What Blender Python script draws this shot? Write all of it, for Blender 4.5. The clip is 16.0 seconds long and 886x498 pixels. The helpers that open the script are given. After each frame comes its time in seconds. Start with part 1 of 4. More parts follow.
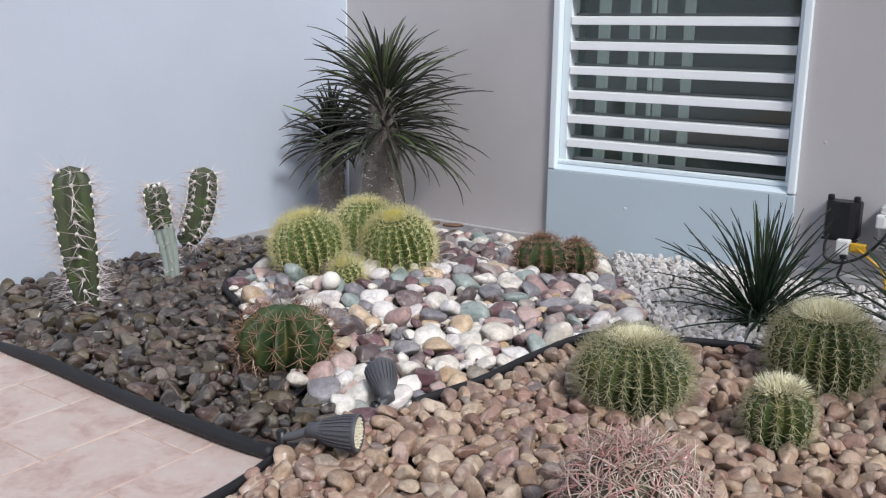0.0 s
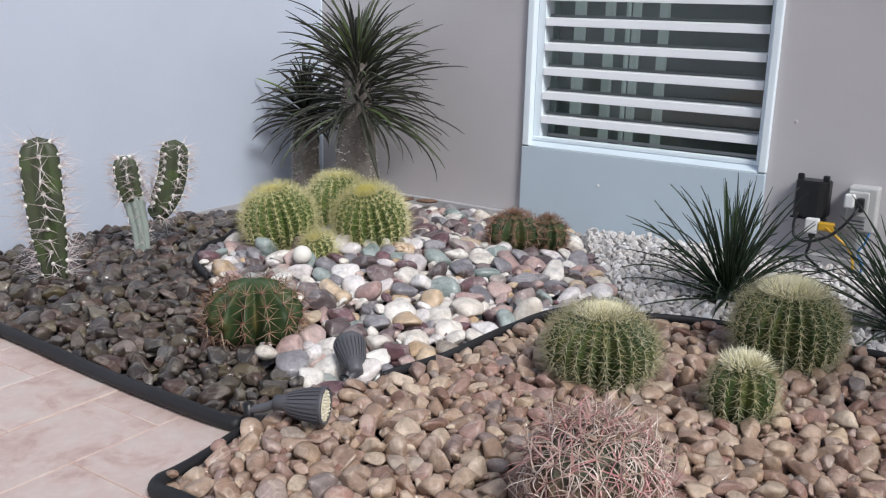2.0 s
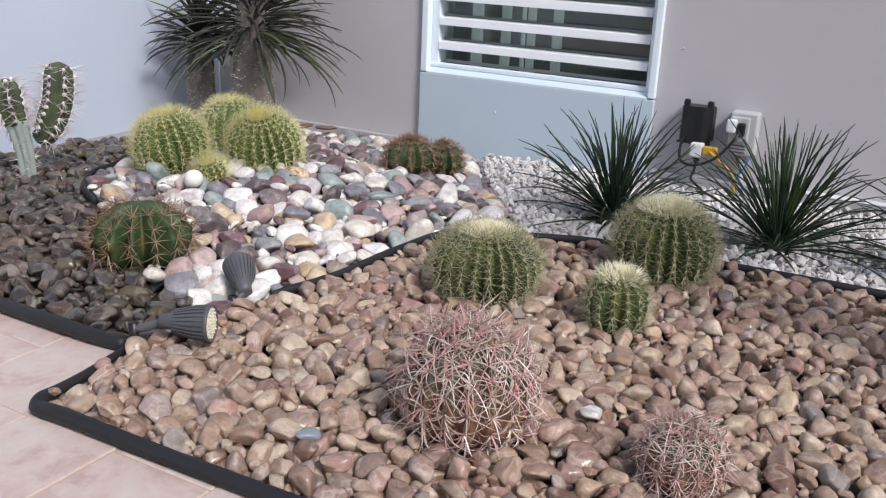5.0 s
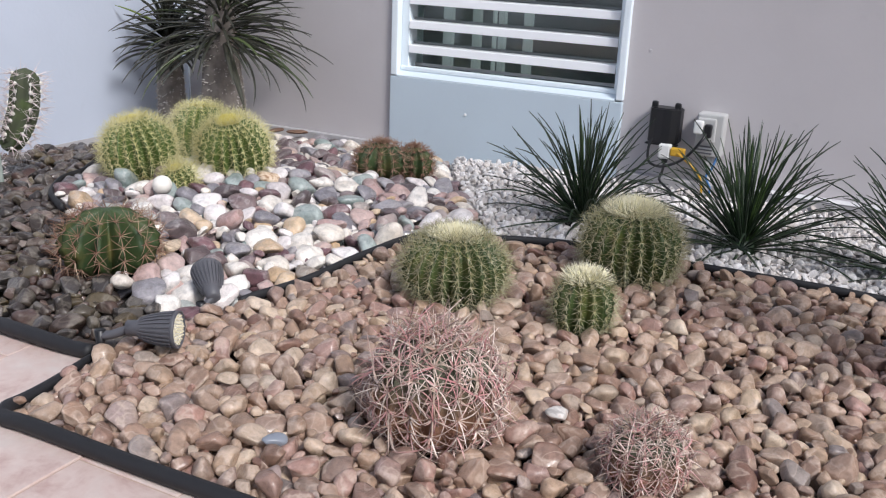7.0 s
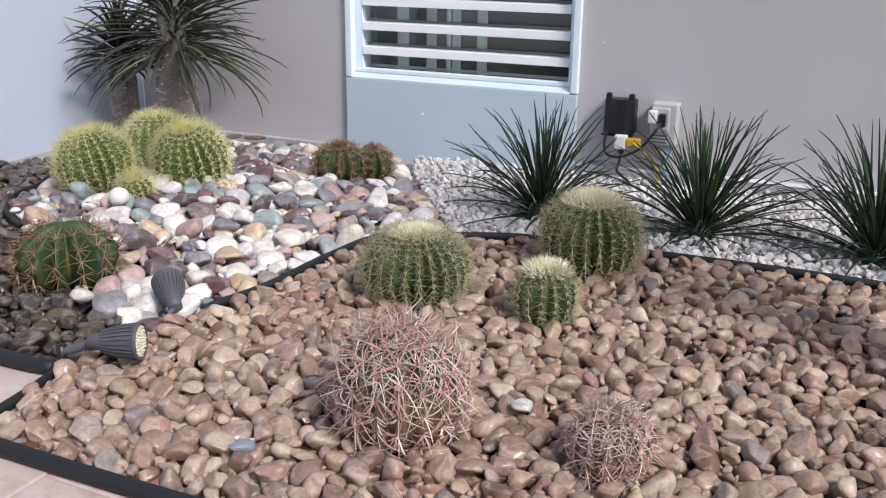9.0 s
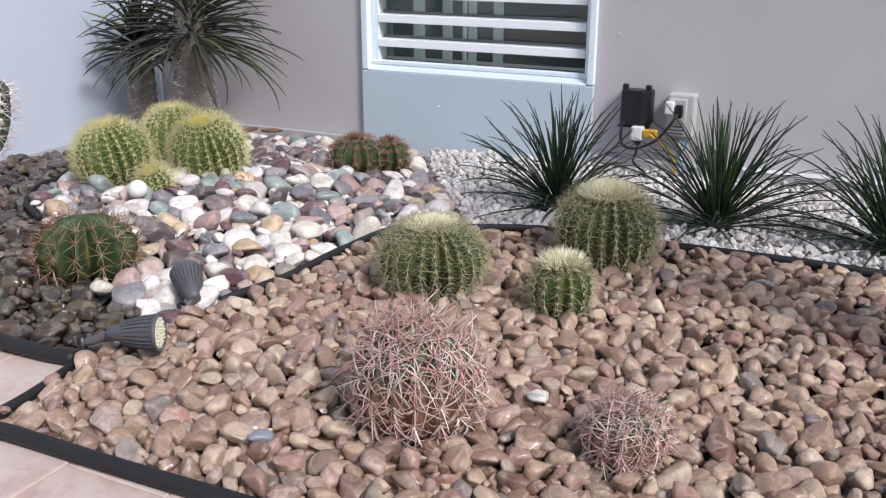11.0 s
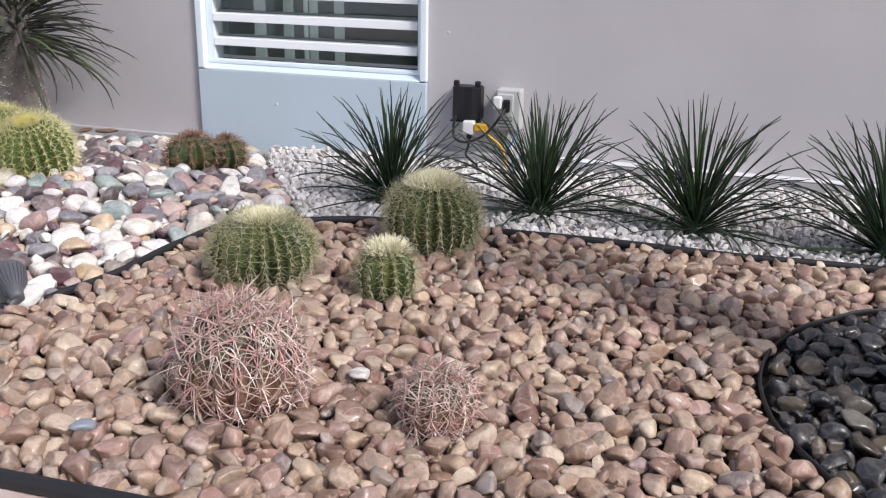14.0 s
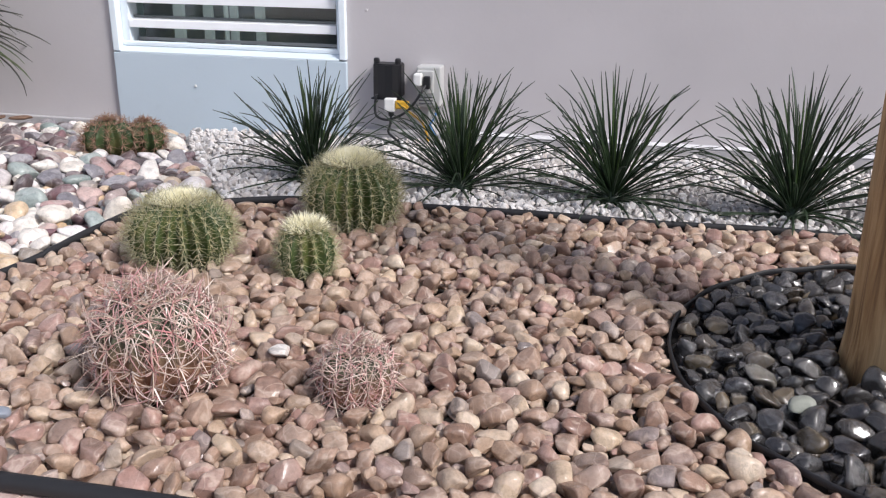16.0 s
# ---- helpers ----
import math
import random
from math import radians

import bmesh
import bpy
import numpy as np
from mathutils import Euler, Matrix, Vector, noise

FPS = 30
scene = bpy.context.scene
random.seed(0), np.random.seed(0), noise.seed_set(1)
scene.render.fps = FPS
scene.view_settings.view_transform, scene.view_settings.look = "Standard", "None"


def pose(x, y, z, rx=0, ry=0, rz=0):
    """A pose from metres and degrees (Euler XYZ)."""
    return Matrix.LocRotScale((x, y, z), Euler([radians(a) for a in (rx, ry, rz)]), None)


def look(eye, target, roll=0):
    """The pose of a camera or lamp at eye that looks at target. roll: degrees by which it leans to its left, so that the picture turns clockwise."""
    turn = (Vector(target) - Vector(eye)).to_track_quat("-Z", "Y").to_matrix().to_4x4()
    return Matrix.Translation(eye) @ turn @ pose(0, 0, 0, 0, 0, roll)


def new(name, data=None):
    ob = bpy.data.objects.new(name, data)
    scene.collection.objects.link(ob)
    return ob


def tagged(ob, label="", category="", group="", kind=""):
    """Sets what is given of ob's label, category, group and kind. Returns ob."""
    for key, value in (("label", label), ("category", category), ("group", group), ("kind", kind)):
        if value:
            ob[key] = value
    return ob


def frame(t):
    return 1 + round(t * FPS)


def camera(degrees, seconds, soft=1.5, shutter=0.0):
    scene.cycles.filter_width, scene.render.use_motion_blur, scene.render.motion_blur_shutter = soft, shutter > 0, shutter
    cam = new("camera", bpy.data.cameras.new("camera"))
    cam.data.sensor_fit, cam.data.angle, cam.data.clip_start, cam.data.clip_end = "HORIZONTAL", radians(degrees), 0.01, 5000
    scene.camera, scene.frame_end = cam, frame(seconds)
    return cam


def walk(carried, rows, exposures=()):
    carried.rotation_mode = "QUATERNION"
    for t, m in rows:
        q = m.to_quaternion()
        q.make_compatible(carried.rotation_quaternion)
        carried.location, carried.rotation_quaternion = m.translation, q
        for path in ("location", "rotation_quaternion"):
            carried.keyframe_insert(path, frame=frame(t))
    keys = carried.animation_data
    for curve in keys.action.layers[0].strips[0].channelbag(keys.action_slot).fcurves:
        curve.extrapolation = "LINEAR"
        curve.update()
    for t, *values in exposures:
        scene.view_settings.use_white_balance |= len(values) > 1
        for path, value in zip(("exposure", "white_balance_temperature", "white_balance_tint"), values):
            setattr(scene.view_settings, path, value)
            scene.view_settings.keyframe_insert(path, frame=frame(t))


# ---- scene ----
cam = camera(50.7, 16.0, 1.2)
PATH = [
    (0, (1.898, -3.38, 0.82), (0.763, -1.8, 0.356), 0.6),
    (0.5, (1.899, -3.377, 0.818), (0.767, -1.797, 0.347), 0.8),
    (1, (1.904, -3.375, 0.814), (0.782, -1.792, 0.328), 0.6),
    (1.5, (1.906, -3.368, 0.811), (0.796, -1.781, 0.313), 0.4),
    (2, (1.915, -3.371, 0.814), (0.826, -1.773, 0.304), 1.4),
    (2.5, (1.935, -3.373, 0.808), (0.881, -1.757, 0.283), 1.9),
    (3, (1.955, -3.374, 0.796), (0.974, -1.722, 0.24), 2.3),
    (3.5, (1.967, -3.374, 0.794), (1.031, -1.711, 0.195), 2.7),
    (4, (1.975, -3.377, 0.794), (1.054, -1.716, 0.166), 2.7),
    (6.5, (2.006, -3.374, 0.801), (1.125, -1.697, 0.16), 2.4),
    (7, (2.011, -3.374, 0.802), (1.145, -1.685, 0.169), 2.4),
    (7.5, (2.017, -3.37, 0.801), (1.167, -1.672, 0.174), 2.0),
    (8, (2.028, -3.372, 0.805), (1.203, -1.66, 0.181), 1.8),
    (8.5, (2.027, -3.371, 0.806), (1.227, -1.649, 0.177), 1.6),
    (9, (2.028, -3.378, 0.805), (1.227, -1.659, 0.172), 0.5),
    (11.5, (2.034, -3.387, 0.807), (1.202, -1.688, 0.157), 0.1),
    (12, (2.069, -3.397, 0.814), (1.293, -1.667, 0.178), 0.8),
    (12.5, (2.102, -3.412, 0.82), (1.416, -1.639, 0.2), 0.5),
    (13, (2.118, -3.421, 0.814), (1.467, -1.632, 0.2), 0.8),
    (13.5, (2.133, -3.433, 0.811), (1.543, -1.627, 0.187), 1.1),
    (14, (2.144, -3.44, 0.808), (1.585, -1.632, 0.163), 1.0),
    (14.5, (2.159, -3.443, 0.806), (1.638, -1.629, 0.144), 0.5),
    (15, (2.169, -3.443, 0.802), (1.683, -1.623, 0.13), 0.4),
    (15.5, (2.177, -3.454, 0.809), (1.724, -1.629, 0.128), 0.9),
    (16, (2.192, -3.457, 0.807), (1.767, -1.627, 0.122), 0.4),
]
walk(cam, [(t, look(eye, target, roll)) for t, eye, target, roll in PATH], [(0.0, -0.45, 5950, 9), (3.0, -0.45, 5950, 10), (4.5, -0.34, 5950, 11), (9.0, -0.26, 5950, 12), (13.5, -0.15, 6000, 13), (16.0, -0.06, 6060, 13)])

# ---- light ----
world = bpy.data.worlds.new("sky")
scene.world = world
world.use_nodes = True
SUN_EL, SUN_AZ = 45.0, 117.0  # degrees; azimuth clockwise from +y
wn, wl = world.node_tree.nodes, world.node_tree.links
sky = wn.new("ShaderNodeTexSky")
sky.sky_type = "NISHITA"
sky.sun_disc = False
sky.sun_elevation, sky.sun_rotation = radians(SUN_EL), radians(SUN_AZ)
sky.air_density, sky.dust_density, sky.ozone_density = 1.0, 3.0, 1.0
wl.new(sky.outputs[0], wn["Background"].inputs[0])
wn["Background"].inputs[1].default_value = 0.10
sun = new("sun", bpy.data.lights.new("sun", "SUN"))
sun.data.energy, sun.data.angle, sun.data.color = 3.8, radians(14), (1.0, 0.95, 0.88)
sd = Vector((math.sin(radians(SUN_AZ)) * math.cos(radians(SUN_EL)), math.cos(radians(SUN_AZ)) * math.cos(radians(SUN_EL)), math.sin(radians(SUN_EL))))
sun.matrix_world = look(sd * 10, (0, 0, 0))


# ---- materials ----
class Mat:
    """A small builder of node materials."""

    def __init__(self, name, rough=0.6, metal=0.0, spec=0.5):
        self.m = bpy.data.materials.new(name)
        self.m.use_nodes = True
        self.n, self.l = self.m.node_tree.nodes, self.m.node_tree.links
        self.b = self.n["Principled BSDF"]
        self.b.inputs["Roughness"].default_value = rough
        self.b.inputs["Metallic"].default_value = metal
        self.b.inputs["Specular IOR Level"].default_value = spec

    def node(self, kind, **values):
        nd = self.n.new(kind)
        for key, v in values.items():
            nd.inputs[key].default_value = v
        return nd

    def coords(self, which="Object", scale=(1, 1, 1)):
        if which == "World":
            src = self.n.new("ShaderNodeNewGeometry").outputs["Position"]
        else:
            src = self.n.new("ShaderNodeTexCoord").outputs[which]
        mp = self.n.new("ShaderNodeMapping")
        mp.inputs["Scale"].default_value = scale
        self.l.new(src, mp.inputs[0])
        return mp.outputs[0]

    def rand(self):
        """One number for each piece, loose or joined."""
        a = self.n.new("ShaderNodeObjectInfo").outputs["Random"]
        b = self.n.new("ShaderNodeNewGeometry").outputs["Random Per Island"]
        add = self.n.new("ShaderNodeMath")
        add.operation = "ADD"
        fr = self.n.new("ShaderNodeMath")
        fr.operation = "FRACT"
        self.l.new(a, add.inputs[0])
        self.l.new(b, add.inputs[1])
        self.l.new(add.outputs[0], fr.inputs[0])
        return fr.outputs[0]

    def scaled(self, sock, k):
        mu = self.n.new("ShaderNodeMath")
        mu.operation = "MULTIPLY"
        mu.inputs[1].default_value = k
        self.l.new(sock, mu.inputs[0])
        return mu.outputs[0]

    def noise(self, vec, scale, detail=4.0, rough=0.55, w=None, distort=0.0):
        nz = self.n.new("ShaderNodeTexNoise")
        nz.inputs["Scale"].default_value, nz.inputs["Detail"].default_value = scale, detail
        nz.inputs["Roughness"].default_value, nz.inputs["Distortion"].default_value = rough, distort
        self.l.new(vec, nz.inputs["Vector"])
        if w is not None:
            nz.noise_dimensions = "4D"
            self.l.new(w, nz.inputs["W"])
        return nz.outputs["Fac"]

    def ramp(self, fac, stops, mode="LINEAR"):
        r = self.n.new("ShaderNodeValToRGB")
        cr = r.color_ramp
        cr.interpolation = mode
        while len(cr.elements) < len(stops):
            cr.elements.new(0.5)
        for e, (p, c) in zip(cr.elements, stops):
            e.position = p
            e.color = (*c, 1) if len(c) == 3 else c
        self.l.new(fac, r.inputs[0])
        return r.outputs[0]

    def mix(self, fac, a, b, mode="MIX"):
        mx = self.n.new("ShaderNodeMix")
        mx.data_type, mx.blend_type = "RGBA", mode
        for sock, v in ((mx.inputs["Factor"], fac), (mx.inputs[6], a), (mx.inputs[7], b)):
            if isinstance(v, bpy.types.NodeSocket):
                self.l.new(v, sock)
            elif isinstance(v, tuple):
                sock.default_value = (*v, 1)
            else:
                sock.default_value = v
        return mx.outputs[2]

    def color(self, c):
        if isinstance(c, tuple):
            self.b.inputs["Base Color"].default_value = (*c, 1)
        else:
            self.l.new(c, self.b.inputs["Base Color"])
        return self

    def rough(self, fac, lo, hi):
        mr = self.n.new("ShaderNodeMapRange")
        mr.inputs["To Min"].default_value, mr.inputs["To Max"].default_value = lo, hi
        self.l.new(fac, mr.inputs[0])
        self.l.new(mr.outputs[0], self.b.inputs["Roughness"])
        return self

    def bump(self, fac, strength, dist=0.005):
        bp = self.n.new("ShaderNodeBump")
        bp.inputs["Strength"].default_value, bp.inputs["Distance"].default_value = strength, dist
        self.l.new(fac, bp.inputs["Height"])
        self.l.new(bp.outputs[0], self.b.inputs["Normal"])
        return self


def grey(v):
    return (v, v, v)


def paint(name, c, var=0.05, rough=0.75, bump=0.25, grain=60):
    """Painted render: mottled at arm's length, sandy close up."""
    k = Mat(name, rough)
    v = k.coords("World")
    big = k.noise(v, 1.7, 5)
    fine = k.noise(v, grain, 4)
    lo, hi = tuple(x * (1 - var) for x in c), tuple(min(1, x * (1 + var)) for x in c)
    col = k.ramp(big, [(0.3, lo), (0.7, hi)])
    spots = k.ramp(k.noise(v, 9, 6, 0.7), [(0.62, grey(0)), (0.72, grey(0.35))])
    col = k.mix(spots, col, tuple(x * 0.9 for x in c))
    k.color(col).bump(fine, bump, 0.002)
    return k.m


def pebble(name, stops, rough=(0.1, 0.38), vein=(0.62, 0.52, 0.43), vein_amount=0.35, speck=0.25, coat=0.35, clouds=0.8):
    """River stone: a colour for each stone out of stops, clouded, with veins on some."""
    k = Mat(name, 0.4)
    k.b.inputs["Coat Weight"].default_value, k.b.inputs["Coat Roughness"].default_value = coat, 0.12
    r = k.rand()
    w = k.scaled(r, 60.0)
    v = k.coords("World")
    base = k.ramp(r, stops)
    base = k.mix(1.0, base, k.ramp(k.noise(v, 45, 6, 0.7, w, 0.4), [(0.3, grey(0.55)), (0.5, grey(0.95)), (0.72, grey(1.3))]), "MULTIPLY")
    cloud = k.noise(v, 22, 4, 0.6, w)
    col = k.mix(k.ramp(cloud, [(0.35, grey(0)), (0.65, grey(clouds))]), base, k.mix(1.0, base, (0.62, 0.54, 0.48), "MULTIPLY"))
    band = k.noise(v, 16, 3, 0.55, w, 0.5)
    col = k.mix(k.ramp(band, [(0.52, grey(0)), (0.56, grey(vein_amount)), (0.60, grey(vein_amount * 0.3)), (0.75, grey(vein_amount * 0.8))]), col, vein)
    thin = k.noise(k.coords("World", (1, 0.35, 1)), 24, 1, 0.4, w, 0.2)
    col = k.mix(k.ramp(thin, [(0.535, grey(0)), (0.545, grey(vein_amount * 0.7)), (0.56, grey(0))]), col, vein)
    sp = k.noise(v, 260, 3, 0.6, w)
    col = k.mix(k.ramp(sp, [(0.5, grey(0)), (0.75, grey(speck))]), col, k.mix(1.0, col, (0.5, 0.46, 0.42), "MULTIPLY"))
    k.color(col).rough(cloud, *rough).bump(k.noise(v, 85, 6, 0.7, w), 0.75, 0.005)
    return k.m


def plantskin(name, lo, hi, rough=0.5, scale=25, bump=0.2, patch=None):
    k = Mat(name, rough)
    v = k.coords("World")
    col = k.ramp(k.noise(v, scale, 4), [(0.3, lo), (0.7, hi)])
    if patch:
        col = k.mix(k.ramp(k.noise(v, 13, 5), [(0.52, grey(0)), (0.68, grey(0.8))]), col, patch)
    k.color(col).bump(k.noise(v, 220, 3), bump, 0.001)
    return k.m


def spiny(name, stops, rough=0.45):
    k = Mat(name, rough)
    k.color(k.ramp(k.rand(), stops))
    return k.m


M_WALL = paint("grey_render", (0.53, 0.505, 0.515))
M_LEFT = paint("pale_blue_render", (0.54, 0.59, 0.69), 0.04)
M_PANEL = paint("blue_grey_render", (0.54, 0.63, 0.70), 0.03)
M_FRAME = paint("white_blue_paint", (0.82, 0.90, 0.95), 0.03, 0.45, 0.1)
M_SILL = paint("pale_blue_sill", (0.66, 0.75, 0.81), 0.04, 0.6, 0.2)
M_SEAL = paint("grey_green_seal", (0.15, 0.165, 0.165), 0.15, 0.35, 0.1)
M_SLAT = paint("white_aluminium", (0.93, 0.945, 0.96), 0.02, 0.35, 0.03)
M_STRIP = paint("grey_footing", (0.42, 0.41, 0.42), 0.1, 0.9, 0.5)
M_CAP = paint("worn_white_paint", (0.66, 0.66, 0.67), 0.2, 0.8, 0.4, 90)
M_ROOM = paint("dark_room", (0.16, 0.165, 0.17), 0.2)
M_SOIL = paint("dark_soil", (0.035, 0.03, 0.027), 0.3, 0.95, 0.8)
M_GROUT = paint("tan_grout", (0.50, 0.38, 0.31), 0.1, 0.9)
M_PAVE = paint("far_concrete", (0.42, 0.40, 0.38), 0.12, 0.9)

_k = Mat("window_glass", 0.02)
_k.b.inputs["Transmission Weight"].default_value = 0.95
_k.b.inputs["IOR"].default_value = 1.45
_k.color((0.74, 0.87, 0.82))
M_GLASS = _k.m

_k = Mat("pink_marbled_tile", 0.35)
_v = _k.coords("World")
_w = _k.scaled(_k.rand(), 40.0)
_c = _k.ramp(_k.noise(_v, 9, 6, 0.6, _w, 0.8), [(0.28, (0.60, 0.53, 0.48)), (0.5, (0.58, 0.45, 0.40)), (0.62, (0.47, 0.32, 0.28)), (0.78, (0.63, 0.55, 0.50))])
_c = _k.mix(_k.ramp(_k.noise(_v, 40, 4, 0.6, _w), [(0.45, grey(0)), (0.7, grey(0.5))]), _c, (0.68, 0.58, 0.52))
_k.color(_c).bump(_k.noise(_v, 90, 3), 0.08, 0.001)
M_TILE = _k.m

M_TUBE = paint("black_plastic_edging", (0.013, 0.013, 0.015), 0.3, 0.6, 0.25, 120)
M_TAN = pebble("tan_river_stone", [(0.0, (0.466, 0.33, 0.248)), (0.14, (0.244, 0.138, 0.105)), (0.26, (0.509, 0.369, 0.259)), (0.38, (0.35, 0.253, 0.209)), (0.48, (0.477, 0.292, 0.242)), (0.58, (0.297, 0.259, 0.248)), (0.66, (0.7, 0.55, 0.391)), (0.76, (0.382, 0.248, 0.193)), (0.86, (0.562, 0.413, 0.292)), (0.93, (0.721, 0.605, 0.473)), (1.0, (0.307, 0.187, 0.132))], (0.24, 0.52), (0.66, 0.53, 0.43), 0.5, 0.4, coat=0.22, clouds=0.7)
M_DARK = pebble("dark_river_stone", [(0.0, (0.084, 0.0521, 0.0386)), (0.14, (0.0336, 0.0294, 0.0286)), (0.28, (0.118, 0.0756, 0.0546)), (0.4, (0.042, 0.0386, 0.0386)), (0.5, (0.0966, 0.0521, 0.042)), (0.6, (0.101, 0.0941, 0.0924)), (0.7, (0.0462, 0.0336, 0.0294)), (0.78, (0.126, 0.0991, 0.0504)), (0.88, (0.0714, 0.0672, 0.0697)), (0.95, (0.168, 0.113, 0.0924)), (1.0, (0.286, 0.244, 0.227))], (0.28, 0.55), (0.4, 0.36, 0.3), 0.32, 0.4, 0.25)
M_MULTI = pebble("mixed_colour_stone", [(0.0, (0.92, 0.89, 0.84)), (0.19, (0.84, 0.77, 0.67)), (0.20, (0.13, 0.07, 0.085)), (0.32, (0.23, 0.125, 0.135)), (0.33, (0.25, 0.315, 0.30)), (0.39, (0.40, 0.455, 0.435)), (0.43, (0.46, 0.31, 0.29)), (0.53, (0.66, 0.51, 0.46)), (0.54, (0.92, 0.89, 0.87)), (0.65, (0.82, 0.76, 0.75)), (0.66, (0.21, 0.20, 0.225)), (0.78, (0.36, 0.345, 0.37)), (0.79, (0.62, 0.44, 0.26)), (0.85, (0.74, 0.60, 0.44)), (0.86, (0.10, 0.085, 0.09)), (1.0, (0.20, 0.14, 0.14))], (0.25, 0.45), (0.80, 0.77, 0.74), 0.2, 0.2, 0.25, 0.35)
M_WHITE = pebble("white_marble_chip", [(0.0, (0.86, 0.85, 0.84)), (0.5, (0.72, 0.71, 0.71)), (0.8, (0.90, 0.89, 0.88)), (1.0, (0.56, 0.54, 0.53))], (0.5, 0.75), (0.9, 0.9, 0.9), 0.2, 0.25, 0.0)
_k = Mat("banded_stone", 0.35)
_g = _k.noise(_k.coords("World", (0.25, 1, 1)), 130, 3, 0.5)
_k.color(_k.ramp(_g, [(0.35, (0.30, 0.17, 0.09)), (0.48, (0.62, 0.47, 0.32)), (0.6, (0.72, 0.60, 0.46)), (0.7, (0.42, 0.26, 0.15))])).bump(_g, 0.4, 0.002)
M_BANDED = _k.m
M_BLUESTONE = paint("blue_grey_stone", (0.25, 0.275, 0.32), 0.25, 0.35, 0.4, 90)
M_GREYSTONE = paint("lichen_grey_stone", (0.25, 0.26, 0.22), 0.35, 0.6, 0.8, 120)
_k = Mat("pale_streaked_stone", 0.45)
_g = _k.noise(_k.coords("World", (0.4, 1, 1)), 110, 4, 0.6)
_k.color(_k.ramp(_g, [(0.35, (0.46, 0.43, 0.40)), (0.5, (0.74, 0.71, 0.67)), (0.68, (0.62, 0.50, 0.44))])).bump(_g, 0.3, 0.002)
M_PALE = _k.m
M_EGG = paint("cream_stone", (0.82, 0.79, 0.72), 0.06, 0.5, 0.2, 90)
M_BLACK = pebble("black_polished_stone", [(0.0, (0.035, 0.034, 0.037)), (0.4, (0.065, 0.062, 0.06)), (0.6, (0.036, 0.035, 0.038)), (0.75, (0.10, 0.088, 0.075)), (0.88, (0.13, 0.10, 0.06)), (0.97, (0.03, 0.03, 0.033)), (1.0, (0.22, 0.21, 0.18))], (0.12, 0.34), (0.25, 0.25, 0.26), 0.2, 0.2, 0.7)

M_GOLDSKIN = plantskin("golden_barrel_skin", (0.06, 0.105, 0.02), (0.11, 0.16, 0.033))
M_GOLDSPINE = spiny("golden_spines", [(0.0, (0.58, 0.54, 0.24)), (0.5, (0.70, 0.66, 0.38)), (1.0, (0.40, 0.36, 0.13))])
M_GOLDWOOL = spiny("yellow_wool", [(0.0, (0.62, 0.55, 0.12)), (1.0, (0.72, 0.66, 0.27))], 0.8)
M_PALESKIN = plantskin("pale_barrel_skin", (0.034, 0.066, 0.018), (0.075, 0.108, 0.03), 0.5, 25, 0.2, (0.13, 0.135, 0.03))
M_PALESPINE = spiny("cream_spines", [(0.0, (0.36, 0.34, 0.15)), (0.35, (0.52, 0.50, 0.33)), (0.6, (0.33, 0.31, 0.21)), (0.8, (0.25, 0.22, 0.09)), (1.0, (0.48, 0.43, 0.28))])
M_PALEWOOL = spiny("cream_crown_spines", [(0.0, (0.93, 0.90, 0.74)), (1.0, (0.84, 0.79, 0.52))], 0.7)
_k = Mat("corky_barrel_skin", 0.75)
_v = _k.coords("World")
_h = _k.n.new("ShaderNodeSeparateXYZ")
_k.l.new(_k.n.new("ShaderNodeTexCoord").outputs["Generated"], _h.inputs[0])
_g = _k.noise(_v, 40, 4, 0.6)
_c = _k.mix(_k.ramp(_h.outputs[2], [(0.35, grey(0)), (0.72, grey(1))]), _k.ramp(_g, [(0.3, (0.24, 0.125, 0.075)), (0.7, (0.36, 0.205, 0.13))]), _k.ramp(_g, [(0.3, (0.07, 0.085, 0.05)), (0.7, (0.16, 0.16, 0.11))]))
_k.color(_c).bump(_k.noise(_v, 160, 4), 0.5, 0.003)
M_PINKSKIN = _k.m
M_PINKSPINE = spiny("pink_grey_spines", [(0.0, (0.60, 0.27, 0.28)), (0.2, (0.46, 0.35, 0.27)), (0.4, (0.58, 0.49, 0.41)), (0.55, (0.64, 0.35, 0.34)), (0.68, (0.16, 0.11, 0.095)), (0.8, (0.60, 0.46, 0.40)), (1.0, (0.86, 0.76, 0.68))])
M_STRAWSPINE = spiny("straw_spines", [(0.0, (0.36, 0.29, 0.16)), (0.4, (0.34, 0.31, 0.27)), (0.7, (0.46, 0.33, 0.24)), (1.0, (0.50, 0.28, 0.26))])
M_FEROSKIN = plantskin("ribbed_green_skin", (0.026, 0.052, 0.018), (0.058, 0.088, 0.027), 0.6, 20, 0.2, (0.14, 0.12, 0.035))
M_FEROSPINE = spiny("red_brown_spines", [(0.0, (0.26, 0.12, 0.085)), (0.4, (0.36, 0.24, 0.16)), (0.7, (0.19, 0.09, 0.065)), (1.0, (0.44, 0.33, 0.21))])
M_COLSKIN = plantskin("column_cactus_skin", (0.046, 0.056, 0.034), (0.070, 0.083, 0.042), 0.6, 14, 0.2, (0.075, 0.11, 0.032))
M_COLGREY = plantskin("grey_column_skin", (0.28, 0.33, 0.30), (0.38, 0.42, 0.38), 0.65, 18, 0.3)
